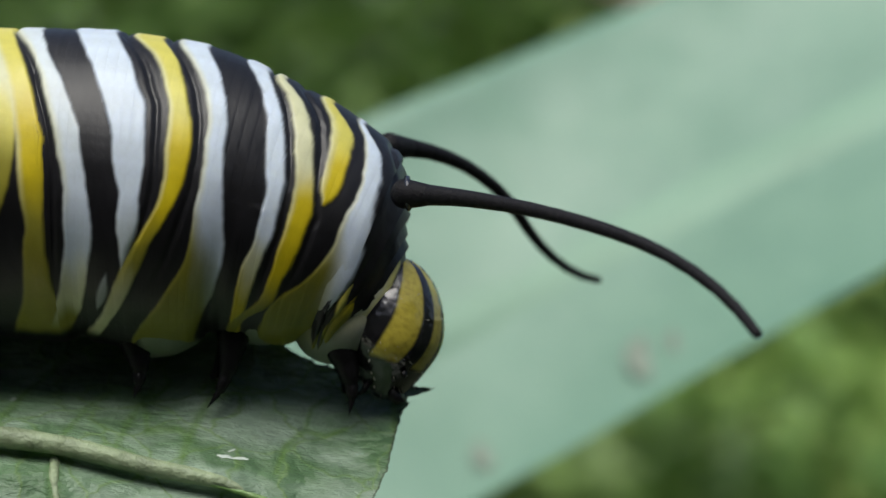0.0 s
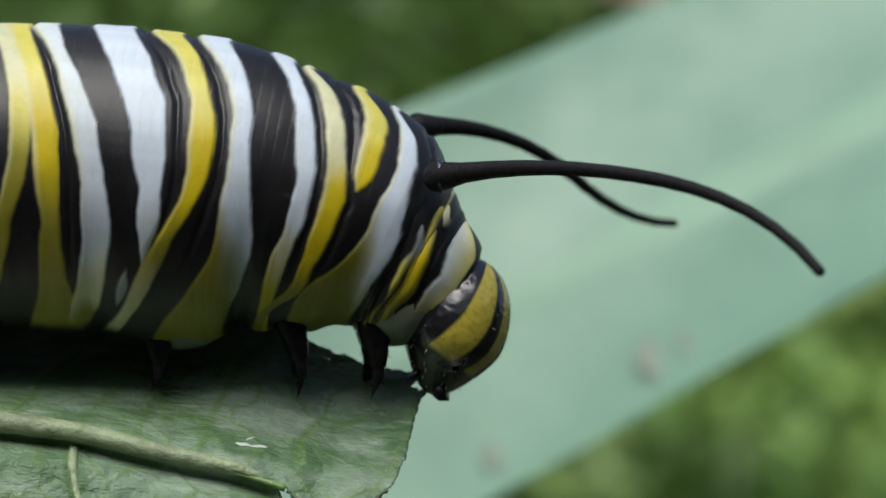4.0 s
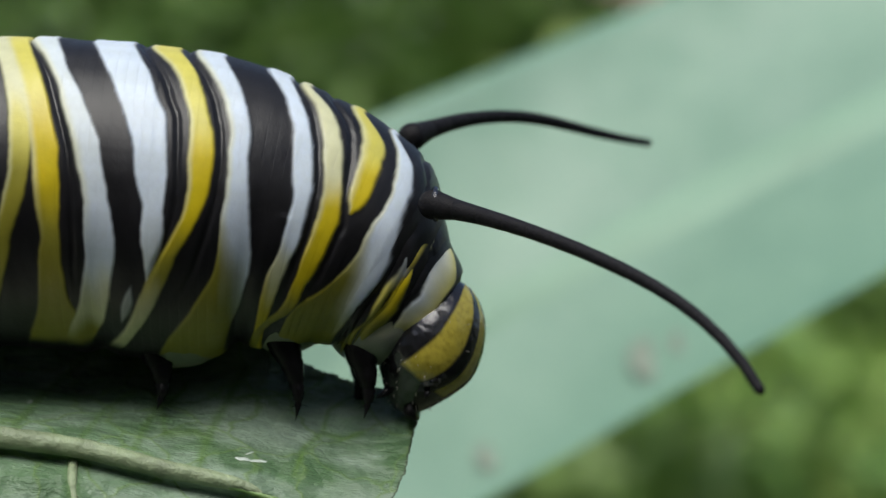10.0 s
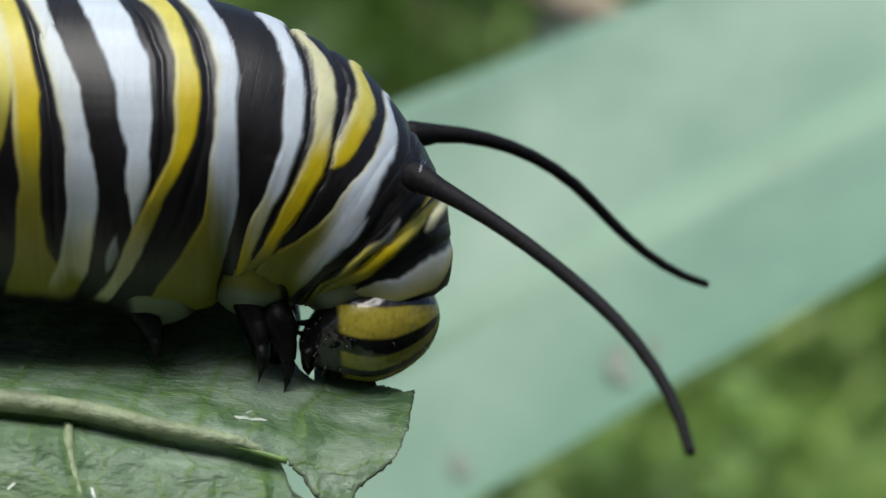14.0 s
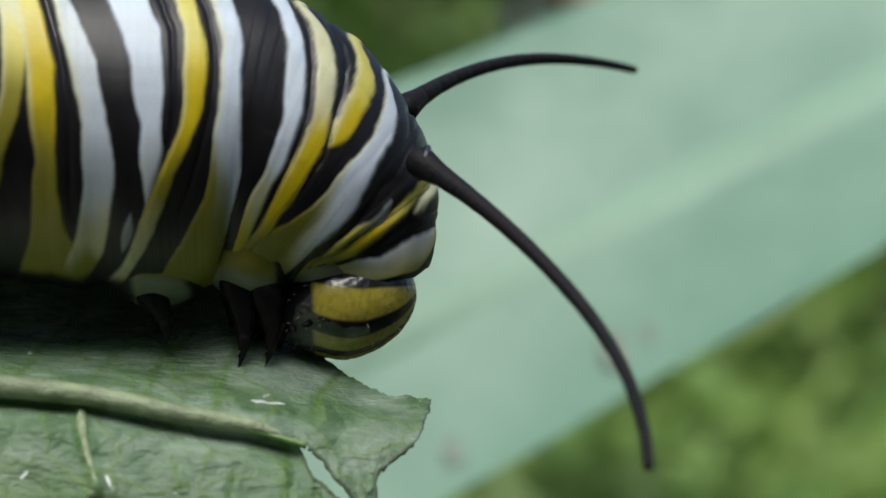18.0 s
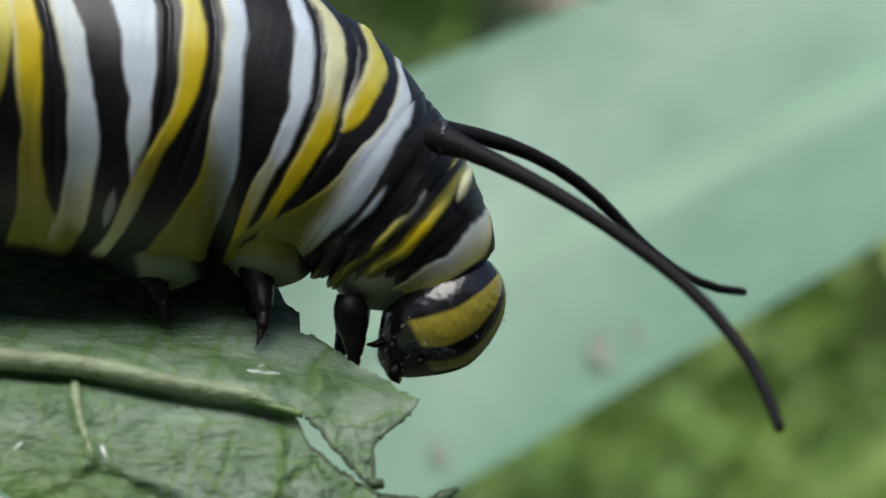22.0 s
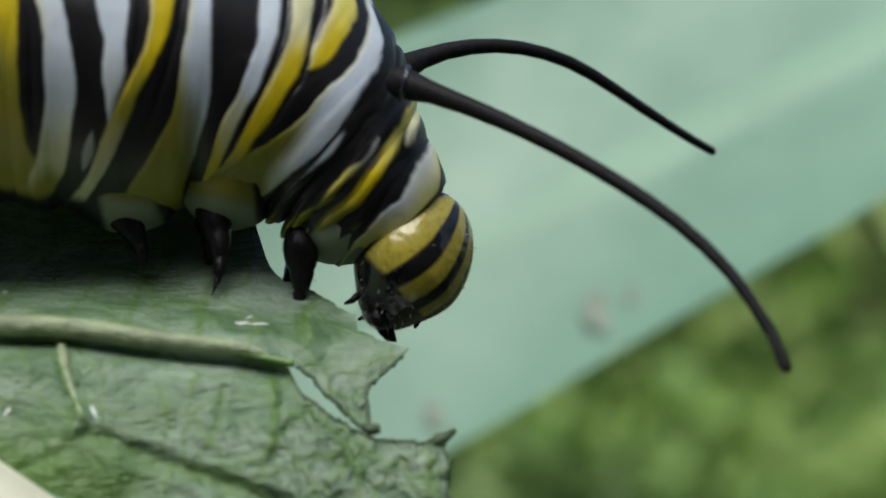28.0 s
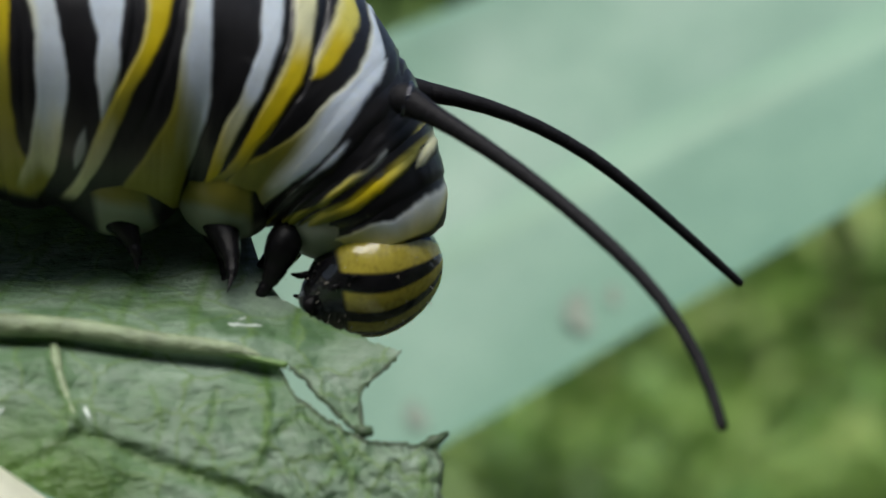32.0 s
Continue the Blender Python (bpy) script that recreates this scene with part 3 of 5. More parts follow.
rim("bitten_rim", [(drawn_in(x, line(STRIP_LOW, x) + jag(x, 5), 3.9), line(STRIP_LOW, x) + jag(x, 5)) for x in spread(1.15, 2.83, 0.03)], 0.055, SCAR, "dark dried rim of the bitten edge")
rim("bitten_rim", [(x, line(STRIP_LOW, x) + jag(x, 5) + 0.07) for x in spread(1.15, 2.75, 0.04)], 0.030, VEIN, "fresh green rim of the bitten edge")
rim("bitten_rim", [(drawn_in(x, line(LOBE_TOP, x) + jag(x, 2), 4.28, LOBE_RIGHT), line(LOBE_TOP, x) + jag(x, 2)) for x in spread(0.94, 4.25, 0.03)], 0.045, SCAR, "dark dried rim of the bitten edge")
rim("bitten_rim", [(drawn_in(x, line(STRIP_LOW, x) + jag(x, 5), 3.9), line(STRIP_LOW, x) + jag(x, 5)) for x in spread(2.83, 3.84, 0.03)], 0.055, SCAR, "dark dried rim of the bitten edge")
rim("bitten_rim", [(line(LOBE_RIGHT, z) + jag(z + 3, 21, 0.07), z) for z in spread(-5.6, -3.1, 0.03)], 0.050, SCAR, "dark dried rim of the bitten edge")

# Curled dry rims at the two tips of the bitten edges.
for name, points, radius in (("curled_tip", [(3.9, -3.08), (4.15, -2.98), (4.3, -2.93), (4.5, -2.82)], 0.14), ("curled_tip", [(2.45, -2.5), (2.62, -2.62), (2.85, -2.62)], 0.13)):
    pts = [Vector((x, leaf_depth(x, z) - 0.03, z)) for x, z in points]
    part(name, mesh_of(name, *tube(pts, [radius * 0.6, radius * 1.2, radius * 0.8, radius * 0.45][: len(pts)], 9), SCAR), leaf, label="dark curled tip of the bitten edge")

# Pale streaks on the blade: glints of its wet sheen, put into colour.
for k, (x, z, long, wide, turn) in enumerate(((0.05, 0.0, 0.20, 0.035, -0.15), (0.42, -0.06, 0.22, 0.03, -0.1), (0.2, 0.12, 0.10, 0.02, 0.3), (0.16, -1.85, 0.10, 0.07, 0.9), (-3.32, -1.6, 0.16, 0.04, -1.2), (-5.2, -1.4, 0.12, 0.04, 0.7), (-5.4, 1.27, 0.07, 0.04, 0.2), (-1.4, -3.2, 0.3, 0.025, -0.45), (2.9, -4.2, 0.14, 0.03, -0.6))):
    v, f = ball((0, 0, 0), (long, 0.022, wide), 8, 16)
    v = [Vector((p.x * math.cos(turn) - p.z * math.sin(turn), p.y, p.x * math.sin(turn) + p.z * math.cos(turn) + 0.02 * wobble(p.x * 9, k))) for p in v]
    rise, _ = vein_field([x + p.x for p in v], [z + p.z for p in v])
    v = [Vector((x + p.x, leaf_depth(x + p.x, z + p.z) - float(r) + p.y - 0.005, z + p.z)) for p, r in zip(v, rise)]
    part("glint_streak", mesh_of("glint_streak", v, f, GLINT), leaf, label="pale streak standing in for a glint on the leaf")

FRAGMENTS = []
for stage, cuts, times in (
    (0, (0.3, 1.1, 2.0, 2.9, 3.7, 4.4, 5.15), (9.6, 9.2, 8.8, 8.4, 7.6, 2.6)),
    (1, (0.3, 1.1, 1.8, 2.6, 3.3, 4.1), (12.0, 11.9, 11.75, 11.6, 11.4)),
    (2, (0.3, 1.0, 1.7, 2.5, 3.3, 4.05), (13.7, 13.8, 14.3, 14.6, 14.7)),
    (3, (0.4, 1.1, 1.8, 2.6, 3.3, 3.95), (22.6, 21.6, 20.4, 19.6, 18.6)),
    (4, (0.5, 1.2, 1.9, 2.6, 3.3, 3.95), (31.2, 29.8, 28.8, 27.6, 26.6)),
):
    for x0, x1, when in zip(cuts, cuts[1:], times):
        low = EDGES[stage + 1] if x0 < 4.3 else [(4.4, 1.0), (5.15, 1.42)]
        top = lambda x, s=stage: line(EDGES[s], x) + (jag(x, 11 + s) if x > 0.4 else 0)
        bottom = lambda x, s=stage, low=low: min(line(low, x) + (jag(x, 12 + s if s < 4 else 1) if x > 0.4 else 0), line(EDGES[s], x) - 0.02 + jag(x, 11 + s))
        data = sheet("leaf_fragment", spread(x0, x1, 0.035), bottom, top, 16, (False, stage == 0), ends=(False, x1 == cuts[-1]), limit=(5.15, 4.1, 4.05, 3.95, 3.95)[stage])
        centre = Vector(((x0 + x1) / 2, leaf_depth((x0 + x1) / 2, bottom((x0 + x1) / 2)), (bottom((x0 + x1) / 2) + top((x0 + x1) / 2)) / 2))
        data.transform(Matrix.Translation(-centre * MM))
        ob = part("leaf_fragment", data, leaf, centre)
        FRAGMENTS.append((ob, centre, when))

# A second, broad leaf of the same plant, farther back.
AXIS, ACROSS = Vector((0.888, 0.0, 0.46)), Vector((-0.46, 0.95, 0.888))
BROAD_ZERO = Vector((14.3, 60.0, 3.3))


def twist(u):
    """How steeply the broad leaf leans back at a length along it."""
    return max(0.35, 0.95 + (0.028 if u < 0 else 0.006) * u)


verts, rows, cols = [], 90, 25
for back in (0.0, 0.35):
    for i in range(rows):
        u = -78 + 160 * i / (rows - 1)
        end = (1 - (max(0, u - 15) / 68) ** 2) ** 0.6 * (1 - 0.85 * (max(0, -u - 25) / 54) ** 2)
        for j in range(cols):
            w = 2 * j / (cols - 1) - 1
            half = (6.35 - 0.053 * u if w < 0 else 9.65 - 0.067 * u) * end + 0.12 * wobble(u * 0.2, 1)
            p = BROAD_ZERO + AXIS * u + ACROSS * (half * w) + Vector((0, (twist(u) - 0.95) * half * w - 1.6 * w * w + 0.10 * wobble(u * 0.15, w * 2, 5) + 0.02 * u + back, 0))
            verts.append(p)
n = rows * cols
front = grid_faces(rows, cols)
faces = [tuple(reversed(f)) for f in front] + [tuple(k + n for k in f) for f in front]
for i in range(rows - 1):
    for j in (0, cols - 1):
        a, b = i * cols + j, (i + 1) * cols + j
        faces.append((a, b, b + n, a + n))
broad = part("broad_leaf", mesh_of("broad_leaf", verts, faces, FAR_LEAF), plant, label="broad smooth blue-green leaf, out of focus")
rib_verts = []
for k in range(54):
    u = -78 + 3 * k
    for side in range(7):
        c = side / 3 - 1
        rib_verts.append(BROAD_ZERO + AXIS * u + ACROSS * (0.95 * c) + Vector((0, (twist(u) - 0.95) * 0.95 * c + 0.02 * u - 0.02 - 0.10 * (1 - c * c), 0)))
part("midrib", mesh_of("midrib", rib_verts, [tuple(reversed(q)) for q in grid_faces(54, 7)], FAR_RIB), broad, label="pale midrib")
petiole = [BROAD_ZERO + AXIS * -77, BROAD_ZERO + AXIS * -80 + Vector((0, -2, -1)), Vector((-46, 30, -45)), Vector((-41, 15, -52))]
part("petiole", mesh_of("petiole", *tube(petiole, [0.8, 1.0, 1.2, 1.4], 12), STEM), broad)
for x, z, r in ((9.6, -5.0, 1.35), (10.9, -4.3, 0.8), (2.3, -9.4, 0.9)):
    v, f = ball((0, 0, 0), (r, 0.05, r * 1.0), 8, 14, Euler((radians(-43), 0, 0)).to_matrix())
    w = (Vector((x, 0, z)) - Vector((BROAD_ZERO.x, 0, BROAD_ZERO.z))).dot(Vector((-0.46, 0, 0.888)))
    along = (Vector((x, 0, z)) - Vector((BROAD_ZERO.x, 0, BROAD_ZERO.z))).dot(AXIS)
    part("blemish", mesh_of("blemish", v, f, BLEMISH), broad, (x, 60 + 0.02 * along + twist(along) * w - 1.6 * (w / 8.4) ** 2 - 0.15, z), "small reddish blemish")

# A dry leaf hanging behind the broad one.
v, f = ball((0, 0, 0), (7.5, 0.6, 1.2), 10, 18)
dry = new("dry_leaf", mesh_of("dry_leaf", [Vector((p[0], p[1] + 0.02 * p[0] ** 2, p[2] * (1 + 0.2 * wobble(p[0] * 0.4, 2)))) for p in v], f, DRY))
dry.matrix_world = pose(0.0108, 0.100, 0.0156, 0, 26, 0)
tagged(dry, "curled beige dry leaf caught in the greenery", "leaf")


# ---- caterpillar ----
caterpillar = new("caterpillar")
tagged(caterpillar, "monarch caterpillar with black, white and yellow bands, eating a leaf", "caterpillar")

# Along the body: length, centre x and z, lean of the cross-section, radius (all mm and degrees).
STATIONS = [(0.00, -14.76, 1.64, 0.0, 3.58), (1.98, -12.78, 1.67, 0.0, 3.63), (3.68, -11.09, 1.70, 0.0, 3.66), (5.09, -9.67, 1.68, 0.0, 3.68), (6.53, -8.24, 1.57, -0.8, 3.71), (7.96, -6.82, 1.44, -2.2, 3.72), (9.40, -5.38, 1.33, -4.8, 3.62), (10.70, -4.09, 1.12, -10.5, 3.31), (11.88, -2.97, 0.76, -17.7, 3.07), (12.85, -2.09, 0.37, -23.0, 2.84), (13.64, -1.38, 0.01, -25.4, 2.59), (14.38, -0.87, -0.53, -31.7, 2.22), (15.08, -0.46, -1.09, -41.4, 1.85), (15.65, -0.13, -1.56, -54.3, 1.48), (16.12, 0.11, -1.97, -51.9, 1.37)]
CENTRE_X, CENTRE_Z, LEAN, RADIUS = ([(row[0], row[k]) for row in STATIONS] for k in (1, 2, 3, 4))
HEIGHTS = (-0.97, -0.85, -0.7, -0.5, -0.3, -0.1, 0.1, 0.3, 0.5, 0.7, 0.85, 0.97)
# The olive tone is the flank's yellow, darkened for shade towards the belly.
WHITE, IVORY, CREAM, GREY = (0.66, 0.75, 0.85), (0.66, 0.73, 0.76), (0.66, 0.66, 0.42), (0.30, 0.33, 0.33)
GOLD, STRAW, SHADED_YELLOW, BLACK = (0.66, 0.52, 0.012), (0.68, 0.62, 0.13), (0.30, 0.275, 0.034), (0.0125, 0.0120, 0.0140)
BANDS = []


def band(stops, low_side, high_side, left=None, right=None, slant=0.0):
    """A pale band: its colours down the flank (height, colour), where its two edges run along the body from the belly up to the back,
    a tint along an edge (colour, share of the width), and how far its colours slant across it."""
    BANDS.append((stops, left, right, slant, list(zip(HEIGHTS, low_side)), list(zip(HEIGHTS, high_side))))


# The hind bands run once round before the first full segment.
band([(0.3, GOLD), (-0.5, SHADED_YELLOW)], (-1.0, -0.8, -0.6, -0.4, -0.3, -0.3, -0.3, -0.35, -0.5, -0.75, -0.95, -1.2), (-0.8, -0.5, -0.2, 0.1, 0.35, 0.45, 0.5, 0.45, 0.3, 0.1, -0.1, -0.5))
band([(-0.5, WHITE), (-0.8, SHADED_YELLOW)], (0.3, 0.5, 0.7, 0.9, 1.05, 1.15, 1.2, 1.15, 1.0, 0.8, 0.6, 0.3), (1.0, 1.3, 1.5, 1.7, 1.85, 1.9, 1.9, 1.85, 1.7, 1.5, 1.3, 0.9))
band([(-0.5, WHITE), (-0.8, SHADED_YELLOW)], (1.7, 2.0, 2.3, 2.6, 2.8, 2.9, 2.9, 2.85, 2.7, 2.45, 2.2, 1.9), (1.9, 2.2, 2.5, 3.0, 3.3, 3.4, 3.5, 3.45, 3.3, 3.1, 2.85, 2.5))
band([(0.7, CREAM), (0.35, STRAW), (0.0, SHADED_YELLOW)], (3.54, 3.63, 3.79, 4.00, 4.17, 4.35, 4.47, 4.46, 4.36, 4.19, 3.96, 3.64), (3.72, 3.86, 4.10, 4.36, 4.57, 4.82, 4.94, 4.98, 4.90, 4.69, 4.44, 4.10), left=(CREAM, 0.3))
band([(0.75, STRAW), (0.3, GOLD), (0.1, GOLD), (-0.35, SHADED_YELLOW)], (4.64, 4.84, 5.04, 5.13, 5.21, 5.10, 5.04, 4.95, 4.82, 4.59, 4.32, 4.01), (6.14, 6.19, 5.80, 5.66, 5.65, 5.67, 5.66, 5.56, 5.36, 5.10, 4.83, 4.58), left=(CREAM, 0.3))
band([(0.6, IVORY), (-0.45, WHITE), (-0.75, CREAM), (-0.9, SHADED_YELLOW)], (5.35, 5.74, 6.08, 6.23, 6.26, 6.27, 6.14, 5.98, 5.71, 5.42, 5.08, 4.65), (6.14, 6.46, 6.76, 6.93, 6.98, 6.88, 6.74, 6.56, 6.27, 5.88, 5.57, 5.26), left=(CREAM, 0.4))
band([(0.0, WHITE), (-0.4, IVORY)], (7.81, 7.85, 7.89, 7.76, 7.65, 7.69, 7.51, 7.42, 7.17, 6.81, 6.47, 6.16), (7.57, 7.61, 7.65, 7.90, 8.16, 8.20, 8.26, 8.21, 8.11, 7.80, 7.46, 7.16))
# A small grey spot low on the black skin: a painted glint.
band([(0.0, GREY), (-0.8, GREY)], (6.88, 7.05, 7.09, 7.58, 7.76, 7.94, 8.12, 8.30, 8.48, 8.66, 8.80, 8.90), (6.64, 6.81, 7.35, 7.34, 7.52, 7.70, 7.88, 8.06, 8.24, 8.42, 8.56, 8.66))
band([(0.6, STRAW), (0.2, GOLD), (-0.15, GOLD), (-0.5, SHADED_YELLOW), (-0.85, CREAM)], (6.52, 6.99, 7.47, 7.90, 8.35, 8.68, 8.75, 8.73, 8.67, 8.42, 8.12, 7.55), (6.90, 7.34, 7.90, 8.34, 8.72, 9.08, 9.28, 9.31, 9.18, 8.91, 8.63, 8.21), left=(CREAM, 0.3))
band([(-0.22, WHITE), (-0.66, SHADED_YELLOW)], (7.90, 8.28, 8.86, 9.46, 9.58, 9.62, 9.64, 9.62, 9.55, 9.33, 8.96, 8.56), (9.82, 10.01, 10.29, 10.42, 10.38, 10.25, 10.13, 10.06, 9.99, 9.79, 9.51, 9.20), left=(CREAM, 0.35), slant=0.5)
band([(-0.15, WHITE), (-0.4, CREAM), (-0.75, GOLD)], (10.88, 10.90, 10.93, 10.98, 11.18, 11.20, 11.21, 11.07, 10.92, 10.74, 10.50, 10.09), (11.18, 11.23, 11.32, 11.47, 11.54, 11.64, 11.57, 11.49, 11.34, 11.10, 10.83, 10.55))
band([(0.45, CREAM), (0.1, GOLD), (-0.4, GOLD), (-0.8, SHADED_YELLOW)], (10.75, 10.97, 11.59, 11.82, 11.84, 11.90, 11.82, 11.76, 11.61, 11.40, 11.15, 10.74), (11.06, 11.27, 11.99, 12.21, 12.35, 12.40, 12.36, 12.22, 12.01, 11.76, 11.47, 10.95), left=(CREAM, 0.3))
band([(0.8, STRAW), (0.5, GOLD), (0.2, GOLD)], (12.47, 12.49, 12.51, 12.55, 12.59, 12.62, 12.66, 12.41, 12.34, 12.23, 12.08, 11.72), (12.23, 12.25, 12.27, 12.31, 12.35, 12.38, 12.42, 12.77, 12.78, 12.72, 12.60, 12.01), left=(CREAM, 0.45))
band([(-0.05, WHITE), (-0.58, SHADED_YELLOW)], (11.84, 11.86, 12.03, 12.63, 12.98, 13.11, 13.15, 13.22, 13.24, 13.10, 12.91, 12.57), (13.49, 13.57, 13.71, 13.81, 13.93, 14.01, 13.87, 13.76, 13.69, 13.56, 13.32, 12.73), left=(CREAM, 0.25), slant=0.75)
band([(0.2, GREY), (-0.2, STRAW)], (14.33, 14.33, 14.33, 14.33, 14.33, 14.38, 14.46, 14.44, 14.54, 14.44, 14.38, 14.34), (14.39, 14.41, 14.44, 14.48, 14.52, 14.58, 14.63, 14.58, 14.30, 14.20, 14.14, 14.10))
band([(0.5, STRAW), (0.1, GOLD), (-0.6, SHADED_YELLOW)], (13.72, 13.87, 14.10, 14.40, 14.61, 14.65, 14.66, 14.66, 14.62, 14.53, 14.49, 14.46), (14.38, 14.49, 14.63, 14.91, 15.03, 14.99, 14.98, 14.93, 14.86, 14.75, 14.66, 14.61))
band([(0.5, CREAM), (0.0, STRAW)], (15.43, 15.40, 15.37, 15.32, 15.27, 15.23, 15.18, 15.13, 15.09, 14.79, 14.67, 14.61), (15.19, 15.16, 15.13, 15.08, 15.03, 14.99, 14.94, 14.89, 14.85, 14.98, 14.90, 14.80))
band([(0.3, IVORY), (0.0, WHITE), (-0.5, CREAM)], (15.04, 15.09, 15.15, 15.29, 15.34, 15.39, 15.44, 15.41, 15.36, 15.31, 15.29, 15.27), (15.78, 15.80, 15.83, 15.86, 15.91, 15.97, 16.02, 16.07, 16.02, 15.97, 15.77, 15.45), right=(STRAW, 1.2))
# Creases run along the dark bands: between these pairs of pale bands.
CREASES = [(1, 2), (4, 5), (6, 8), (8, 9), (10, 11), (11, 12), (13, 14), (15, 16)]


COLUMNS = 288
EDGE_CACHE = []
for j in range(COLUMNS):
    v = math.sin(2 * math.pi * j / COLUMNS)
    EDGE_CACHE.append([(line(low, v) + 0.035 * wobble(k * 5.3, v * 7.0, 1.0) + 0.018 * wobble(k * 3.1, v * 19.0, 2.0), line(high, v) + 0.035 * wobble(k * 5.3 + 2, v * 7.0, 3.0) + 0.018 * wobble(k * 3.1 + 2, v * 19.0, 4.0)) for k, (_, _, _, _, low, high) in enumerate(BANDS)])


def blended(a, b, k):
    return tuple(p * (1 - k) + q * k for p, q in zip(a, b))


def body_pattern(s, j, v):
    """Pigment, with the lower flank's shade painted in, and relief of the skin at a length and height."""
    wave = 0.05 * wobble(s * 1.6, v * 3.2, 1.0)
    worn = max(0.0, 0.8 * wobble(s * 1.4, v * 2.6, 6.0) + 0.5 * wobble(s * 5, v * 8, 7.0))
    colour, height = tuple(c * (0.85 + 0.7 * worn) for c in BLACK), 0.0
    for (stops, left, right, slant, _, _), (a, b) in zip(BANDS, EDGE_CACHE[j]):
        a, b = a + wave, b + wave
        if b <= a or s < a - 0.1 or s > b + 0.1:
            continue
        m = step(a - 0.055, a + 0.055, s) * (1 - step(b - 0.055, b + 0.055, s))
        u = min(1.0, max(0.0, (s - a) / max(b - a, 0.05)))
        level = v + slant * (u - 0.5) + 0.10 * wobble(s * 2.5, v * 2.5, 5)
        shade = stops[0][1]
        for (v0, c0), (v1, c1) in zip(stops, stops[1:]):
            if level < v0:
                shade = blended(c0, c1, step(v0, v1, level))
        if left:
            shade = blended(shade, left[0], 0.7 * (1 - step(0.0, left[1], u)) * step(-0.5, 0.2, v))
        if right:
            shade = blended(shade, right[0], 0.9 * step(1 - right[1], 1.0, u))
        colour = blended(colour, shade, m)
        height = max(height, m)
    colour = blended(colour, BLACK, step(-0.90, -0.96, v + 0.03 * wobble(s * 1.5, v, 3)) * step(8.3, 7.3, s))
    lift = 0.032 * height + 0.03 * wobble(s * 1.1, v * 2.0, 9.0)
    for p, q in CREASES:
        d = (s - (EDGE_CACHE[j][p][1] + EDGE_CACHE[j][q][0]) / 2) / 0.08
        if abs(d) < 3:
            lift -= 0.075 * math.exp(-d * d) * step(-0.75, -0.3, v)
    # Each fold of the neck bulges.
    for s0, s1, high in ((13.93, 14.26, 0.05), (14.26, 14.66, 0.08), (14.66, 15.13, 0.09), (15.13, 16.0, 0.10)):
        u = (s - slanted(s, v) - s0) / (s1 - s0)
        if 0 < u < 1:
            lift += high * (math.sin(math.pi * u) - 0.5)
    # The skin falls in between the segments, deeper towards the belly.
    for fold, depth in ((10.62, 0.20), (12.0, 0.0), (13.55, 0.12), (6.85, 0.12)):
        d = (s + 0.9 * (1 - v) * 0.25 - fold) / 0.35
        if abs(d) < 3:
            lift -= depth * math.exp(-d * d) * step(0.3, -0.9, v)
    return colour, lift


NECK, LAP = 15.13, 4


def belly(s, v):
    """How far the soft belly hangs below the round of the body."""
    return 0.42 * step(-0.40, -1.0, v) * (1 - 0.5 * step(8.0, 10.5, s)) * (1 - step(12.6, 13.8, s))


def slanted(s, v):
    """How far the folds of the neck run back towards the belly."""
    return -0.45 * step(-0.2, -0.85, v) * step(13.5, 14.4, s) * (1 - 0.75 * step(14.9, 15.9, s))


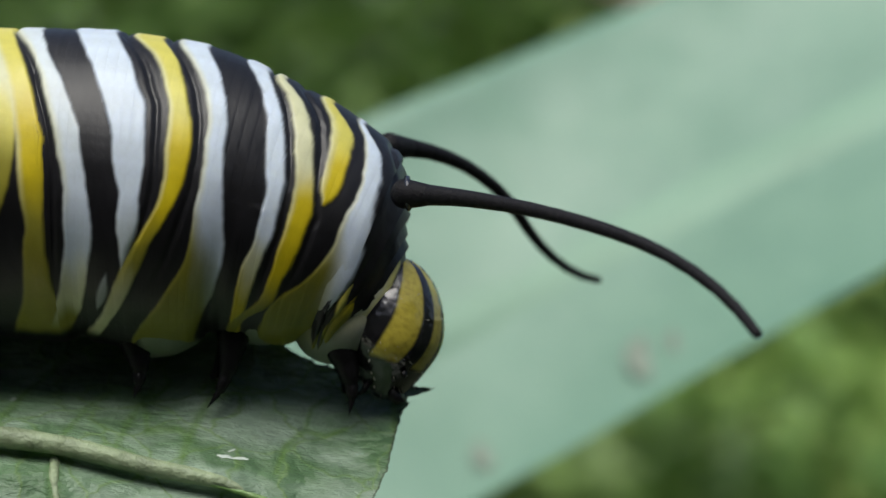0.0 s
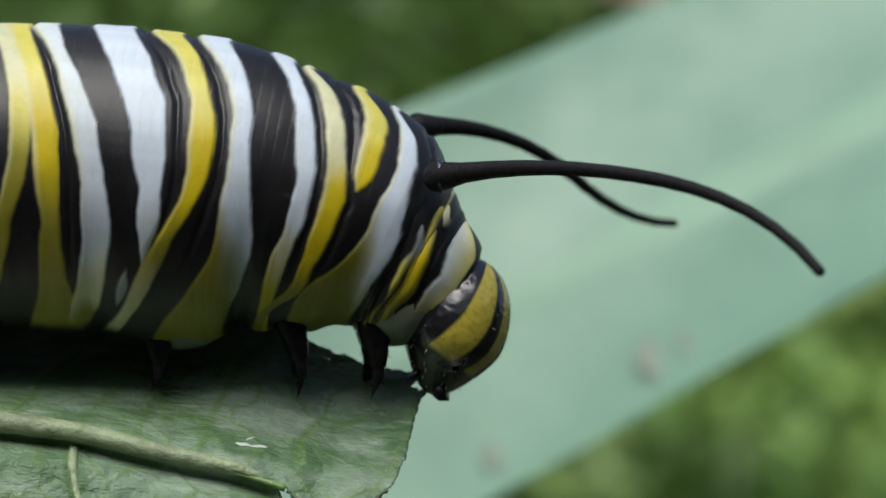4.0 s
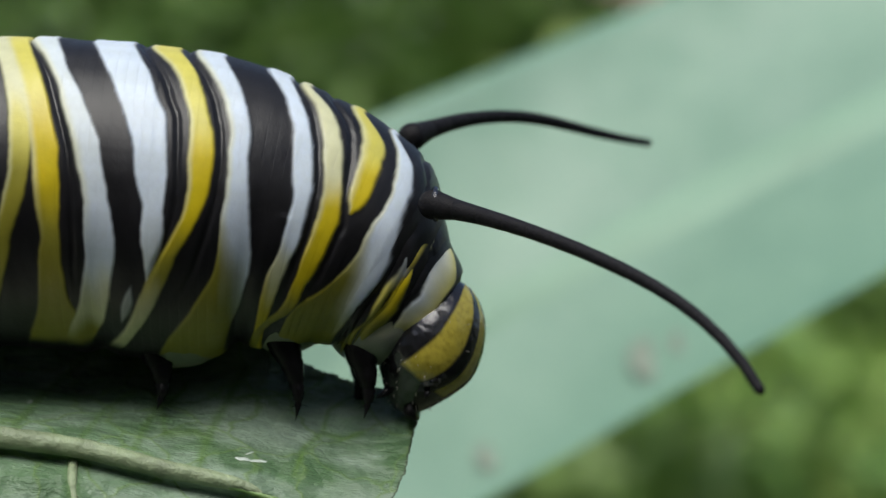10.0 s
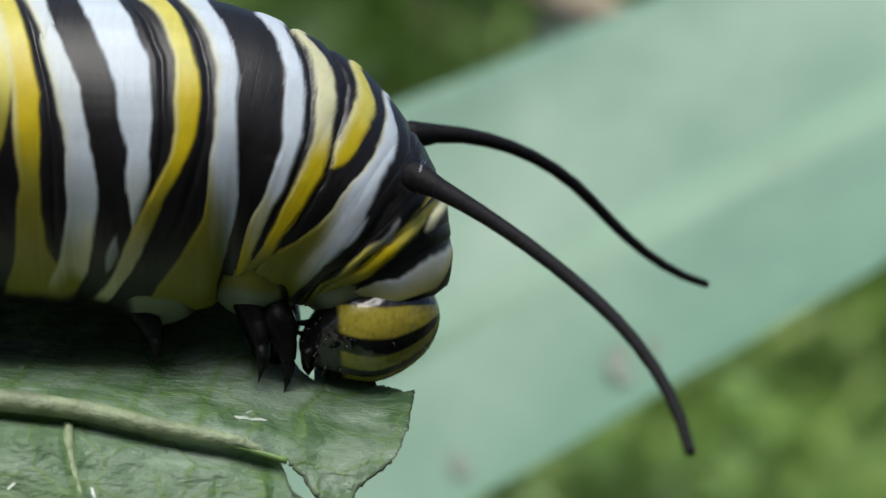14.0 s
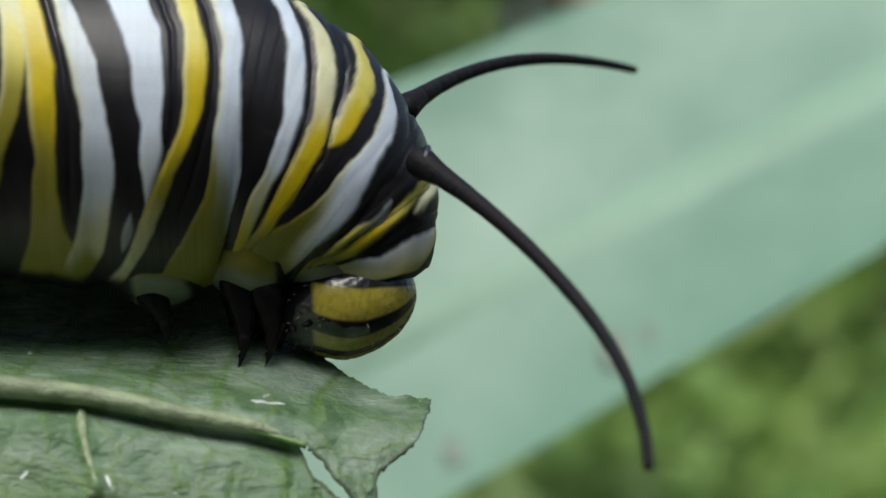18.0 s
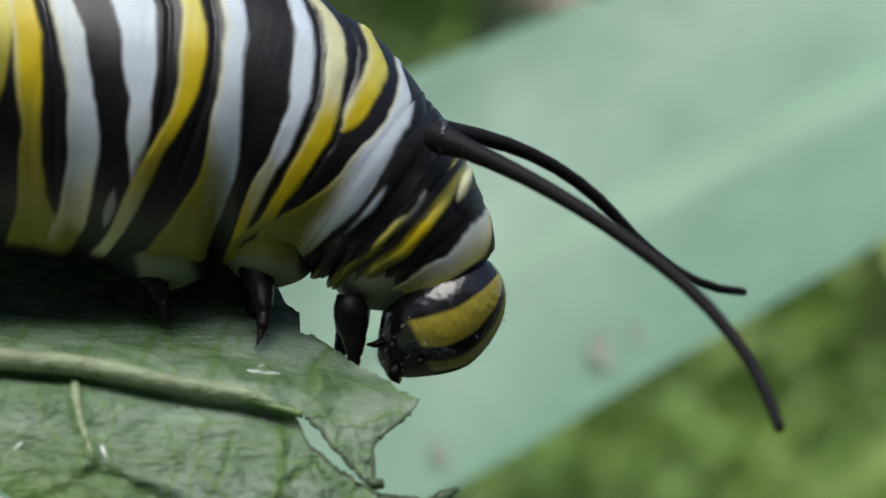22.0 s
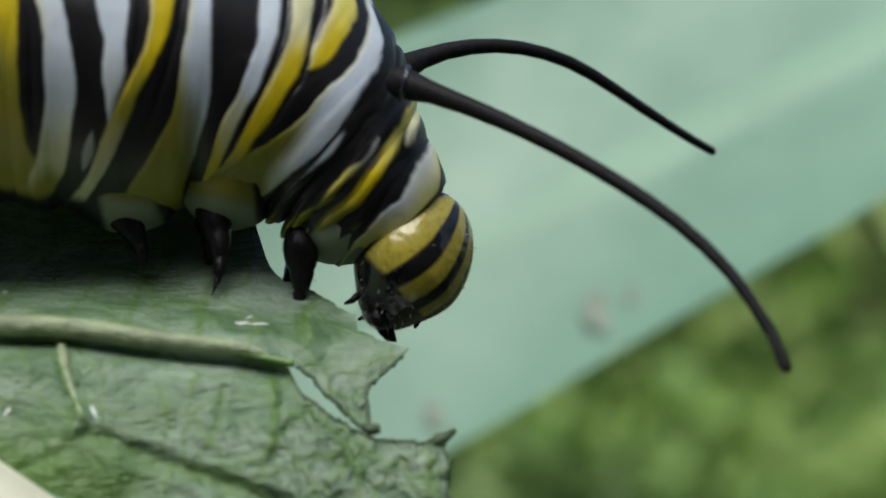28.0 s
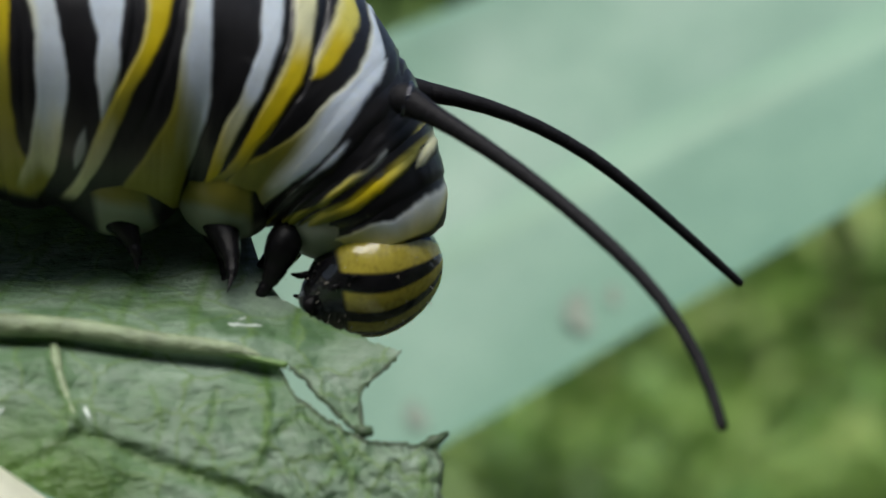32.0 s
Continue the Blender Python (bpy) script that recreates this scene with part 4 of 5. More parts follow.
def ring(s0, s1, number):
    """One stiff ring of the skin, its ends tucked under its neighbours."""
    def lap(s):
        """How far the skin runs on under its neighbour, and how fast it sinks there."""
        return (0.75, 0.4) if s == NECK else (0.42, 0.45) if s > 13.7 else (0.22, 0.13)

    tuck, fall = (0.0, 0.0) if number == 0 else lap(s0)
    tail, drop = (0.3, 0.6) if s1 == NECK else (0.17, 2.2) if s1 > 15.9 else lap(s1)
    rows = max(8, int((s1 - s0) / 0.036))
    cols = COLUMNS
    c0 = (s0 + s1) / 2
    centre = Vector((line(CENTRE_X, c0), 0, line(CENTRE_Z, c0)))
    verts, tints = [], []
    for i in range(rows + 1 + 2 * LAP):
        if i < LAP:
            s, sink = s0 - tuck * (1 - i / LAP), fall * tuck * (1 - i / LAP)
        elif i > rows + LAP:
            s, sink = s1 + tail * (i - rows - LAP) / LAP, drop * tail * (i - rows - LAP) / LAP
        else:
            s, sink = s0 + (s1 - s0) * (i - LAP) / rows, 0.0
        s = min(max(s, 0.0), 16.12)
        row, made = s, {}
        for j in range(cols):
            a = 2 * math.pi * j / cols
            v = math.sin(a)
            s = row + slanted(row, v)
            key = round(s, 4)
            if key not in made:
                lean = radians(line(LEAN, s))
                made[key] = (line(CENTRE_X, s), line(CENTRE_Z, s), line(RADIUS, s), Vector((-math.sin(lean), 0, math.cos(lean))))
            cx, cz, r, up = made[key]
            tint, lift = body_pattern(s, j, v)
            if (s0 > 13.8 and i < LAP) or (s1 > 13.8 and i > rows + LAP):
                tint = BLACK
            rr = r - sink + lift - 0.02 + 0.02 * wobble(s * 2.2, a * 2.2, 4)
            verts.append(Vector((cx, 0, cz)) + up * (rr * v - belly(s, v)) + Vector((0, -0.95 * rr * math.cos(a), 0)) - centre)
            tints.append(tint)
    total = rows + 1 + 2 * LAP
    faces = grid_faces(total, cols, True)
    if number == 0:
        faces.append(tuple(range(cols)))
    data = mesh_of("body_ring", verts, faces, SKIN)
    layer = data.color_attributes.new("pigment", "FLOAT_COLOR", "POINT")
    layer.data.foreach_set("color", [c for t in tints for c in (*t, 1.0)])
    ob = part("body_ring", data, caterpillar, centre)
    return ob, centre, c0


CUTS = [0.0, 2.1, 5.6] + [5.6 + 0.25 * k for k in range(1, 33)] + [13.93, 14.26, 14.66, NECK, 15.95]
RINGS = [ring(a, b, k) for k, (a, b) in enumerate(zip(CUTS, CUTS[1:]))]

# The hind body, with the same bands again and again, and its blunt end.
for k, (s0, s1) in enumerate(((-4.0, 0.05), (-8.0, -3.95), (-12.0, -7.95), (-16.0, -11.95))):
    verts, tints, rows, cols = [], [], 54, COLUMNS // 2
    for i in range(rows + 1):
        s = s1 + (s0 - s1) * i / rows
        r = 3.58 * (1 - 0.012 * max(0, -s)) * (1 - max(0, (-s - 12.0) / 4.02) ** 3) ** 0.5
        for j in range(cols):
            a = 2 * math.pi * j / cols
            v = math.sin(a)
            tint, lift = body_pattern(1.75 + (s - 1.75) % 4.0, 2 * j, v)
            verts.append((s, -0.95 * (r + lift) * math.cos(a), (r + lift) * v))
            tints += [*tint, 1.0]
    data = mesh_of("body_ring", verts, [tuple(reversed(f)) for f in grid_faces(rows + 1, cols, True)], SKIN)
    layer = data.color_attributes.new("pigment", "FLOAT_COLOR", "POINT")
    layer.data.foreach_set("color", tints)
    RINGS.append((part("body_ring", data, caterpillar, (-14.76, 0, 1.64)), Vector((-14.76, 0, 1.64)), 0.0))

# Head: a hard capsule with pale arcs over it. p runs along the arcs, q across them towards the mouth side.
HEAD_ZERO = Vector((-0.13, 0.0, -2.53))
ARC, DROP = Vector((0.927, 0, 0.375)), Vector((0.375, 0, -0.927))
LONG = (ARC * -0.93 + DROP * 0.36).normalized()
WIDE = Vector((-LONG.z, 0, LONG.x))
if WIDE.dot(DROP) < 0:
    WIDE = -WIDE
HEAD_YELLOW = (0.50, 0.42, 0.06)


def head_mesh():
    verts, tints, rows, cols = [], [], 150, 200
    for i in range(rows + 1):
        a = math.pi * i / rows
        for j in range(cols):
            b = 2 * math.pi * j / cols
            along = -math.cos(a)
            girth = math.sin(a)
            squeeze = 1.0 - 0.28 * step(0.1, 1.0, along)
            p3 = LONG * (along * 1.80 + 0.20) + WIDE * (math.cos(b) * girth * 1.31 * squeeze - 0.05) + Vector((0, math.sin(b) * girth * 1.54 * squeeze, 0))
            p, q, y = p3.dot(ARC), p3.dot(DROP), p3.y
            w = 0.04 * wobble(p * 1.5, q * 1.5, 8)
            bend = q + 0.19 * p * p + w
            face = 1 - step(-1.03, -0.86, p - 0.1 * q + w)
            pale = 0.0
            swing = math.degrees(math.atan2(bend, abs(y) + 0.02))
            for lo, hi in ((-2, 27), (46, 66), (80, 96)):
                pale = max(pale, step(lo - 1.6, lo + 1.6, swing) * (1 - step(hi - 1.6, hi + 1.6, swing)))
            pale *= 1 - face
            speck = 1 - 0.35 * max(0.0, wobble(p * 9, q * 9, y * 9)) - 0.25 * max(0.0, wobble(p * 22, q * 22, y * 22))
            tints.append([BLACK[c] * (1 - pale) + HEAD_YELLOW[c] * pale * speck for c in range(3)])
            verts.append(p3 + p3.normalized() * (0.012 * wobble(p * 7, q * 7, y * 7)))
    data = mesh_of("head", verts, grid_faces(rows + 1, cols, True), CAPSULE)
    layer = data.color_attributes.new("pigment", "FLOAT_COLOR", "POINT")
    layer.data.foreach_set("color", [c for t in tints for c in (*t, 1.0)])
    return data


head = part("head", head_mesh(), caterpillar, HEAD_ZERO, "glossy black and yellow striped head")
for side in (-1, 1):
    root = LONG * 1.77 + WIDE * 0.25 + Vector((0, side * 0.45, 0))
    tip = LONG * 1.96 + WIDE * 0.05 + Vector((0, side * 0.18, 0))
    part("mandible", mesh_of("mandible", *tube([root, root.lerp(tip, 0.5) + Vector((0, side * 0.1, 0)), tip], [0.28, 0.22, 0.08], 12), SHELL), head, label="black biting jaw")
    root = LONG * 1.56 - WIDE * 0.55 + Vector((0, side * 0.5, 0))
    part("palp", mesh_of("palp", *tube([root, root + LONG * 0.2 - WIDE * 0.08, root + LONG * 0.32 - WIDE * 0.20], [0.10, 0.075, 0.03], 8), SHELL), head)
    root = LONG * 1.2 + WIDE * 0.35 + Vector((0, side * 1.05, 0))
    part("feeler", mesh_of("feeler", *tube([root, root + LONG * 0.1 + Vector((0, side * 0.04, 0)), root + LONG * 0.18 + Vector((0, side * 0.05, 0))], [0.08, 0.06, 0.025], 8), SHELL), head)
    for k in range(4):
        a = 0.5 + k * 0.55
        spot = LONG * (0.74 + 0.20 * math.cos(a)) + WIDE * (0.22 + 0.24 * math.sin(a)) + Vector((0, side * 1.30, 0))
        part("eye", mesh_of("eye", *ball(spot, (0.048, 0.048, 0.048), 8, 12), SHELL), head)


# Fine pale bristles over the face.
rng = random.Random(77)
bristles = []
for _ in range(110):
    a, turn = rng.uniform(0.9, 2.9), rng.uniform(0, 6.28)
    girth, along = math.sin(a), -math.cos(a)
    squeeze = 1.0 - 0.28 * step(0.1, 1.0, along)
    root = LONG * (along * 1.80 + 0.20) + WIDE * (math.cos(turn) * girth * 1.31 * squeeze - 0.05) + Vector((0, math.sin(turn) * girth * 1.54 * squeeze, 0))
    way = (root.normalized() + Vector((rng.uniform(-0.4, 0.4), rng.uniform(-0.4, 0.4), rng.uniform(-0.4, 0.4)))).normalized()
    size = rng.uniform(0.04, 0.11)
    bristles.append(tube([root - way * 0.03, root + way * size * 0.5, root + way * size + Vector((0, 0, -0.04))], [0.008, 0.006, 0.003], 4))
tagged(part("bristles", mesh_of("bristles", *join(*bristles), HAIR), head, label="fine pale bristles"), kind="stuff")


# Horns: each a socket with a chain of short stiff links.
LINKS = 14
HORNS = []
for side, zero, long, fat in ((-1, Vector((-0.11, -2.2, 1.18)), 11.6, (0.25, 0.165, 0.12)), (1, Vector((-0.39, 2.4, 2.1)), 10.7, (0.25, 0.165, 0.11))):
    v, f = ball((0, 0, 0), (0.37, 0.37, 0.37), 12, 18)
    horn = part("tentacle", mesh_of("tentacle", v, f, HORN), caterpillar, zero, "long black tapering fleshy tentacle")
    turns = [Vector((0.06, 0.36 * math.cos(a), 0.36 * math.sin(a))) for a in [2 * math.pi * k / 28 for k in range(29)]]
    if side < 0:
        part("collar", mesh_of("collar", *tube(turns, [0.075 + 0.03 * wobble(k * 0.9, side, 3) for k in range(29)], 8, False), SOCKET), horn, label="glossy blue-black collar")
    links = []
    for k in range(LINKS):
        u0, u1 = k / LINKS, (k + 1) / LINKS
        size = long / LINKS
        width = lambda u: fat[0] + (fat[1] - fat[0]) * (1 - (1 - min(1, u / 0.5)) ** 2) if u < 0.5 else fat[1] + (fat[2] - fat[1]) * (u - 0.5) / 0.5
        r0, r1 = width(u0) + 0.12 * math.exp(-1.6 * k), width(u1) + 0.12 * math.exp(-1.6 * (k + 1))
        xs = [-0.45 * r0, -0.30 * r0, 0.0, size * 0.25, size * 0.5, size * 0.75, size, size + 0.30 * r1, size + 0.45 * r1]
        rs = [r0 * 0.6, r0 * 0.9, r0, r0 * 0.75 + r1 * 0.25, (r0 + r1) / 2, r0 * 0.25 + r1 * 0.75, r1, r1 * 0.9, r1 * 0.6]
        if k == LINKS - 1:
            xs[-2:], rs[-2:] = [size + 0.5 * r1, size + 0.85 * r1], [r1 * 0.86, r1 * 0.4]
        links.append(part("link", mesh_of("link", *tube([(x, 0, 0) for x in xs], [r * (1 + 0.03 * wobble(k * 3 + i * 1.3, side)) for i, r in enumerate(rs)], 14), HORN), horn))
    HORNS.append((horn, links, zero, long, side))


# Legs: three pairs of jointed true legs on pale lobes.
def leg_mesh(reach):
    """A jointed leg that points along x, with a hooked claw."""
    joints = [(-0.42, 0.28), (-0.25, 0.37), (-0.10, 0.40), (0.06, 0.38), (0.18, 0.345), (0.24, 0.31), (0.28, 0.32), (0.42, 0.255), (0.52, 0.215), (0.545, 0.165), (0.59, 0.19), (0.70, 0.16), (0.78, 0.13), (0.80, 0.08), (0.84, 0.095), (0.92, 0.06), (1.0, 0.028), (1.06, 0.01)]
    return mesh_of("leg", *tube([(x * reach, 0, (0.10 * math.sin(x * 2.6) - 0.10 * max(0, x - 0.8)) * reach) for x, _ in joints], [r * (0.9 + 0.15 * step(0.3, 0.0, x)) for x, r in joints], 16), SHELL)


def leg_hairs(reach, seed):
    rng, hairs = random.Random(seed), []
    for _ in range(16):
        x, a = rng.uniform(0.15, 0.9), rng.uniform(0, 6.28)
        out = Vector((0.35, math.cos(a), math.sin(a))).normalized()
        root = Vector((x * reach, 0, 0.10 * math.sin(x * 2.6) * reach)) + Vector((0, out.y, out.z)) * (0.29 - 0.23 * x)
        hairs.append(tube([root, root + out * rng.uniform(0.08, 0.18)], [0.012, 0.004], 4))
    return mesh_of("bristles", *join(*hairs), SHELL)


LEGS = []
for length, hip, foot, reach in ((9.0, (-6.95, -0.75, -2.55), "FOOT_3", 1.25), (12.2, (-4.05, -0.80, -2.25), "FOOT_2", 1.78), (14.4, (-2.0, -0.85, -2.35), "FOOT_1", 1.50)):
    for side in (-1, 1):
        ob = part("leg", leg_mesh(reach), caterpillar, label="glossy black jointed leg")
        tagged(part("bristles", leg_hairs(reach, int(length * 10) + side), ob), kind="stuff")
        LEGS.append((ob, Vector((hip[0], hip[1] * -side, hip[2])), length, foot, side))
LOBES = []
for s, at, size, dark_ends in ((9.8, (-6.56, 0.0, -1.16), (1.66, 1.98, 1.70), 0.15), (12.4, (-3.82, 0.0, -1.04), (1.34, 1.86, 1.46), 0.66), (15.0, (-1.42, 0.0, -1.62), (1.28, 1.55, 1.05), 0)):
    v, f = ball((0, 0, 0), size, 44, 72)
    data = mesh_of("leg_lobe", [p * (1 + 0.02 * wobble(p.x * 2, p.z * 2 + p.y, 3)) for p in v], f, SKIN)
    layer = data.color_attributes.new("pigment", "FLOAT_COLOR", "POINT")
    tints = []
    for p in v:
        u, w = p.x / size[0] + 0.06 * wobble(p.x * 2, p.z * 2, 9), p.z / size[2] + 0.05 * wobble(p.x * 2.5, p.y * 2.5, 4)
        dark = max(step(0.52, 0.62, u + 0.3 * (w + 0.6)), step(dark_ends, dark_ends + 0.14, -u - 0.25 * (w + 0.6))) if dark_ends else 0.0
        pale = step(-0.48, -0.66, w) if dark_ends else step(0.1, -0.5, w)
        # The lobe's top is yellow too, darkened for the shade under the body.
        tint = blended(blended((0.22, 0.20, 0.03) if dark_ends else (0.34, 0.34, 0.20), (0.28, 0.31, 0.24) if dark_ends else (0.28, 0.30, 0.24), pale), BLACK, dark)
        tints += [*tint, 1.0]
    layer.data.foreach_set("color", tints)
    LOBES.append((part("leg_lobe", data, caterpillar, at, "pale fleshy lobe above a leg"), Vector(at), s))


# ---- movement ----
REAR_ZERO, CHEST_ZERO = Vector((-7.45, 0, -1.08)), Vector((-0.07, 0, 1.17))


def motions():
    REAR_1 = [(0, -0.04, 0.27, 1.50), (0.5, 0.01, 0.32, 1.42), (1, -0.04, 0.26, 1.33), (1.5, 0.02, 0.25, 1.25), (2, 0.00, 0.14, 1.17), (2.5, 0.20, 0.07, 1.08), (3, 0.19, 0.07, 1.00), (3.5, 0.07, 0.08, 0.92)]
    REAR_2 = [(5.5, -0.20, -0.02, 0.58), (6, -0.14, 0.00, 0.50), (6.5, -0.18, -0.00, 0.42), (7, -0.08, -0.00, 0.33), (7.5, -0.07, 0.04, 0.25), (8, -0.11, 0.06, 0.17), (8.5, -0.05, -0.04, 0.08), (9, 0.00, 0.00, -0.00), (9.5, 0.04, 0.08, -0.19), (10, 0.06, 0.00, -0.38)]
    REAR_3 = [(10.5, 0.06, 0.05, -0.56), (11, 0.11, 0.03, -0.75), (11.5, 0.04, 0.10, -0.94), (12, 0.03, 0.16, -1.12), (12.5, -0.12, -0.01, -1.31), (13, -0.08, -0.01, -1.50), (13.5, -0.01, 0.04, -1.60), (14, -0.28, 0.03, -1.70), (14.5, -0.24, 0.07, -1.80), (15, -0.28, 0.07, -1.90), (15.5, -0.40, -0.02, -2.00)]
    REAR_4 = [(17.5, -0.35, 0.03, -2.22), (18, -0.26, 0.03, -2.28), (18.5, -0.25, -0.14, -2.33), (19, -0.26, -0.10, -2.39), (19.5, -0.31, -0.02, -2.44), (20, -0.30, -0.03, -2.50), (20.5, -0.32, -0.11, -2.56), (21, -0.39, -0.04, -2.61), (21.5, -0.43, -0.08, -2.67), (22, -0.46, -0.07, -2.72), (22.5, -0.51, 0.00, -2.78), (23, -0.48, 0.02, -2.83), (23.5, -0.49, -0.12, -2.89), (24, -0.50, -0.06, -2.94), (24.5, -0.49, -0.01, -3.00)]
    REAR_5 = [(26.5, -0.63, 0.06, -3.00), (27, -0.65, 0.11, -3.00), (27.5, -0.63, 0.12, -3.00), (28, -0.65, 0.04, -3.00), (28.5, -0.69, 0.02, -3.00), (29, -0.60, 0.10, -3.00), (29.5, -0.64, 0.16, -3.00), (30, -0.63, 0.18, -3.00), (30.5, -0.61, 0.09, -3.00), (31, -0.71, 0.12, -3.00), (31.5, -0.66, 0.17, -3.00), (32, -0.69, 0.11, -3.00)]
    REAR = REAR_1 + REAR_2 + REAR_3 + REAR_4 + REAR_5
    CHEST_1 = [(0, -0.26, 0.19, 3.00), (0.5, -0.26, 0.30, 3.00), (1, -0.20, 0.26, 3.00), (1.5, -0.15, 0.37, 4.00), (2, -0.15, 0.47, 6.00), (2.5, 0.06, 0.52, 5.00), (3, 0.27, 0.31, 5.00), (3.5, 0.18, 0.32, 5.00)]
    CHEST_2 = [(5.5, -0.03, 0.23, 4.00), (6, -0.03, 0.35, 3.00), (6.5, -0.01, 0.26, 2.00), (7, -0.05, 0.25, 2.00), (7.5, -0.04, 0.18, -0.00), (8, -0.20, 0.14, -3.00), (8.5, -0.11, 0.10, 3.00), (9, 0.00, 0.00, -0.00), (9.5, -0.06, -0.06, -4.00), (10, -0.03, -0.01, 1.00)]
    CHEST_3 = [(10.5, 0.06, -0.09, -3.00), (11, -0.04, -0.23, -8.00), (11.5, -0.23, -0.17, -12.00), (12, -0.44, -0.25, -12.00), (12.5, -0.22, -0.53, -3.00), (13, -0.11, -0.61, -4.00), (13.5, -0.21, -0.54, -8.00), (14, -0.51, -0.48, -10.00), (14.5, -0.85, -0.61, -13.00), (15, -1.06, -0.63, -14.00), (15.5, -0.64, -0.75, -4.00)]
    CHEST_4 = [(17.5, -0.82, -0.63, -10.00), (18, -0.91, -0.67, -14.00), (18.5, -0.66, -0.92, -7.00), (19, -0.51, -0.77, -9.00), (19.5, -0.68, -0.79, -12.00), (20, -0.82, -0.87, -14.00), (20.5, -0.53, -0.85, -6.00), (21, -0.41, -0.83, -5.00), (21.5, -0.48, -0.88, -5.00), (22, -0.43, -0.82, -8.00), (22.5, -0.52, -0.78, -11.00), (23, -0.73, -0.80, -14.00), (23.5, -0.58, -0.90, -7.00), (24, -0.51, -0.76, -6.00), (24.5, -0.59, -0.87, -11.00)]
    CHEST_5 = [(26.5, -0.84, -0.77, -12.00), (27, -1.03, -0.65, -16.00), (27.5, -1.17, -0.67, -17.00), (28, -1.07, -0.74, -12.00), (28.5, -0.92, -0.82, -12.00), (29, -0.96, -0.85, -15.00), (29.5, -1.04, -0.77, -14.00), (30, -1.20, -0.82, -18.00), (30.5, -0.91, -1.01, -9.00), (31, -0.62, -0.94, -10.00), (31.5, -0.61, -0.98, -12.00), (32, -0.85, -1.08, -16.00)]
    CHEST = CHEST_1 + CHEST_2 + CHEST_3 + CHEST_4 + CHEST_5
    HEAD_1 = [(0, -0.56, 0.76, 43.00, 0.00), (0.5, -0.43, 0.78, 43.00, 0.00), (1, -0.30, 0.93, 43.00, 0.00), (1.5, -0.06, 0.91, 43.00, 0.00), (2, 0.18, 0.88, 50.00, 0.00), (2.5, 0.08, 0.97, 43.00, 0.00), (3, 0.77, 0.83, 33.00, 0.00), (3.5, 0.62, 0.59, 28.00, 0.00)]
    HEAD_2 = [(5.5, 0.69, 0.42, 23.00, 0.00), (6, 0.60, 0.64, 16.00, 0.00), (6.5, 0.19, 0.24, 13.00, 0.00), (7, 0.11, 0.52, 18.00, 0.00), (7.5, -0.27, 0.12, 3.00, 0.00), (8, -0.98, 0.07, -12.00, 5.00), (8.5, 0.18, 0.74, 33.00, 0.00), (9, -0.10, 0.10, -0.00, 0.00), (9.5, -0.80, -0.17, -14.00, 5.00), (10, 0.02, 0.34, 23.00, 0.00)]
    HEAD_3 = [(10.5, -0.34, -0.12, -2.00, 0.00), (11, -1.01, -0.13, -20.00, 8.00), (11.5, -1.82, 0.14, -30.00, 14.00), (12, -2.19, 0.39, -30.00, 15.00), (12.5, -0.24, -0.72, 18.00, 0.00), (13, -0.45, -0.83, 3.00, 0.00), (13.5, -0.77, -0.74, -12.00, 5.00), (14, -1.44, -0.33, -22.00, 16.00), (14.5, -1.74, -0.53, -27.00, 18.00), (15, -2.53, -0.16, -27.00, 20.00), (15.5, -0.39, -0.96, 28.00, 0.00)]
    HEAD_4 = [(17.5, -2.03, -0.48, -19.00, 15.00), (18, -2.50, -0.22, -25.00, 12.00), (18.5, -0.62, -1.09, 23.00, 0.00), (19, -0.60, -0.92, -2.00, 0.00), (19.5, -1.52, -0.91, -14.00, 8.00), (20, -2.15, -0.72, -25.00, 12.00), (20.5, -0.13, -1.24, 18.00, 0.00), (21, -0.07, -1.16, 10.00, 0.00), (21.5, -0.24, -1.35, 23.00, 0.00), (22, -0.14, -1.13, -0.00, 0.00), (22.5, -0.69, -1.43, -12.00, 10.00), (23, -1.51, -0.72, -19.00, 22.00), (23.5, -0.31, -1.66, 23.00, 0.00), (24, -0.29, -1.43, -2.00, 0.00), (24.5, -1.08, -1.41, -14.00, 15.00)]
    HEAD_5 = [(26.5, -0.66, -1.57, -12.00, 12.00), (27, -1.44, -1.10, -19.00, 28.00), (27.5, -2.07, -0.82, -25.00, 30.00), (28, -0.62, -0.90, 19.00, 30.00), (28.5, -0.42, -1.61, 8.00, 12.00), (29, -1.18, -1.36, -14.00, 25.00), (29.5, -1.33, -1.32, -7.00, 15.00), (30, -2.06, -1.13, -22.00, 32.00), (30.5, -0.34, -1.90, 23.00, 5.00), (31, -0.04, -1.81, 20.00, 0.00), (31.5, -0.54, -1.96, -2.00, 10.00), (32, -1.34, -1.36, -16.00, 30.00)]
    HEAD = HEAD_1 + HEAD_2 + HEAD_3 + HEAD_4 + HEAD_5
    NEAR_HORN_1 = [(0, -2.6, -29.9, 42.1), (0.5, -8.5, -36.2, 49.4), (1, 3.8, -29.6, 40.7), (1.5, 8.1, -38.4, 40.7), (2, 12.5, -21.2, 29.6), (2.5, 11.0, -32.7, 38.2), (3, 6.2, -41.9, 43.5), (3.5, 11.2, -40.5, 38.0)]
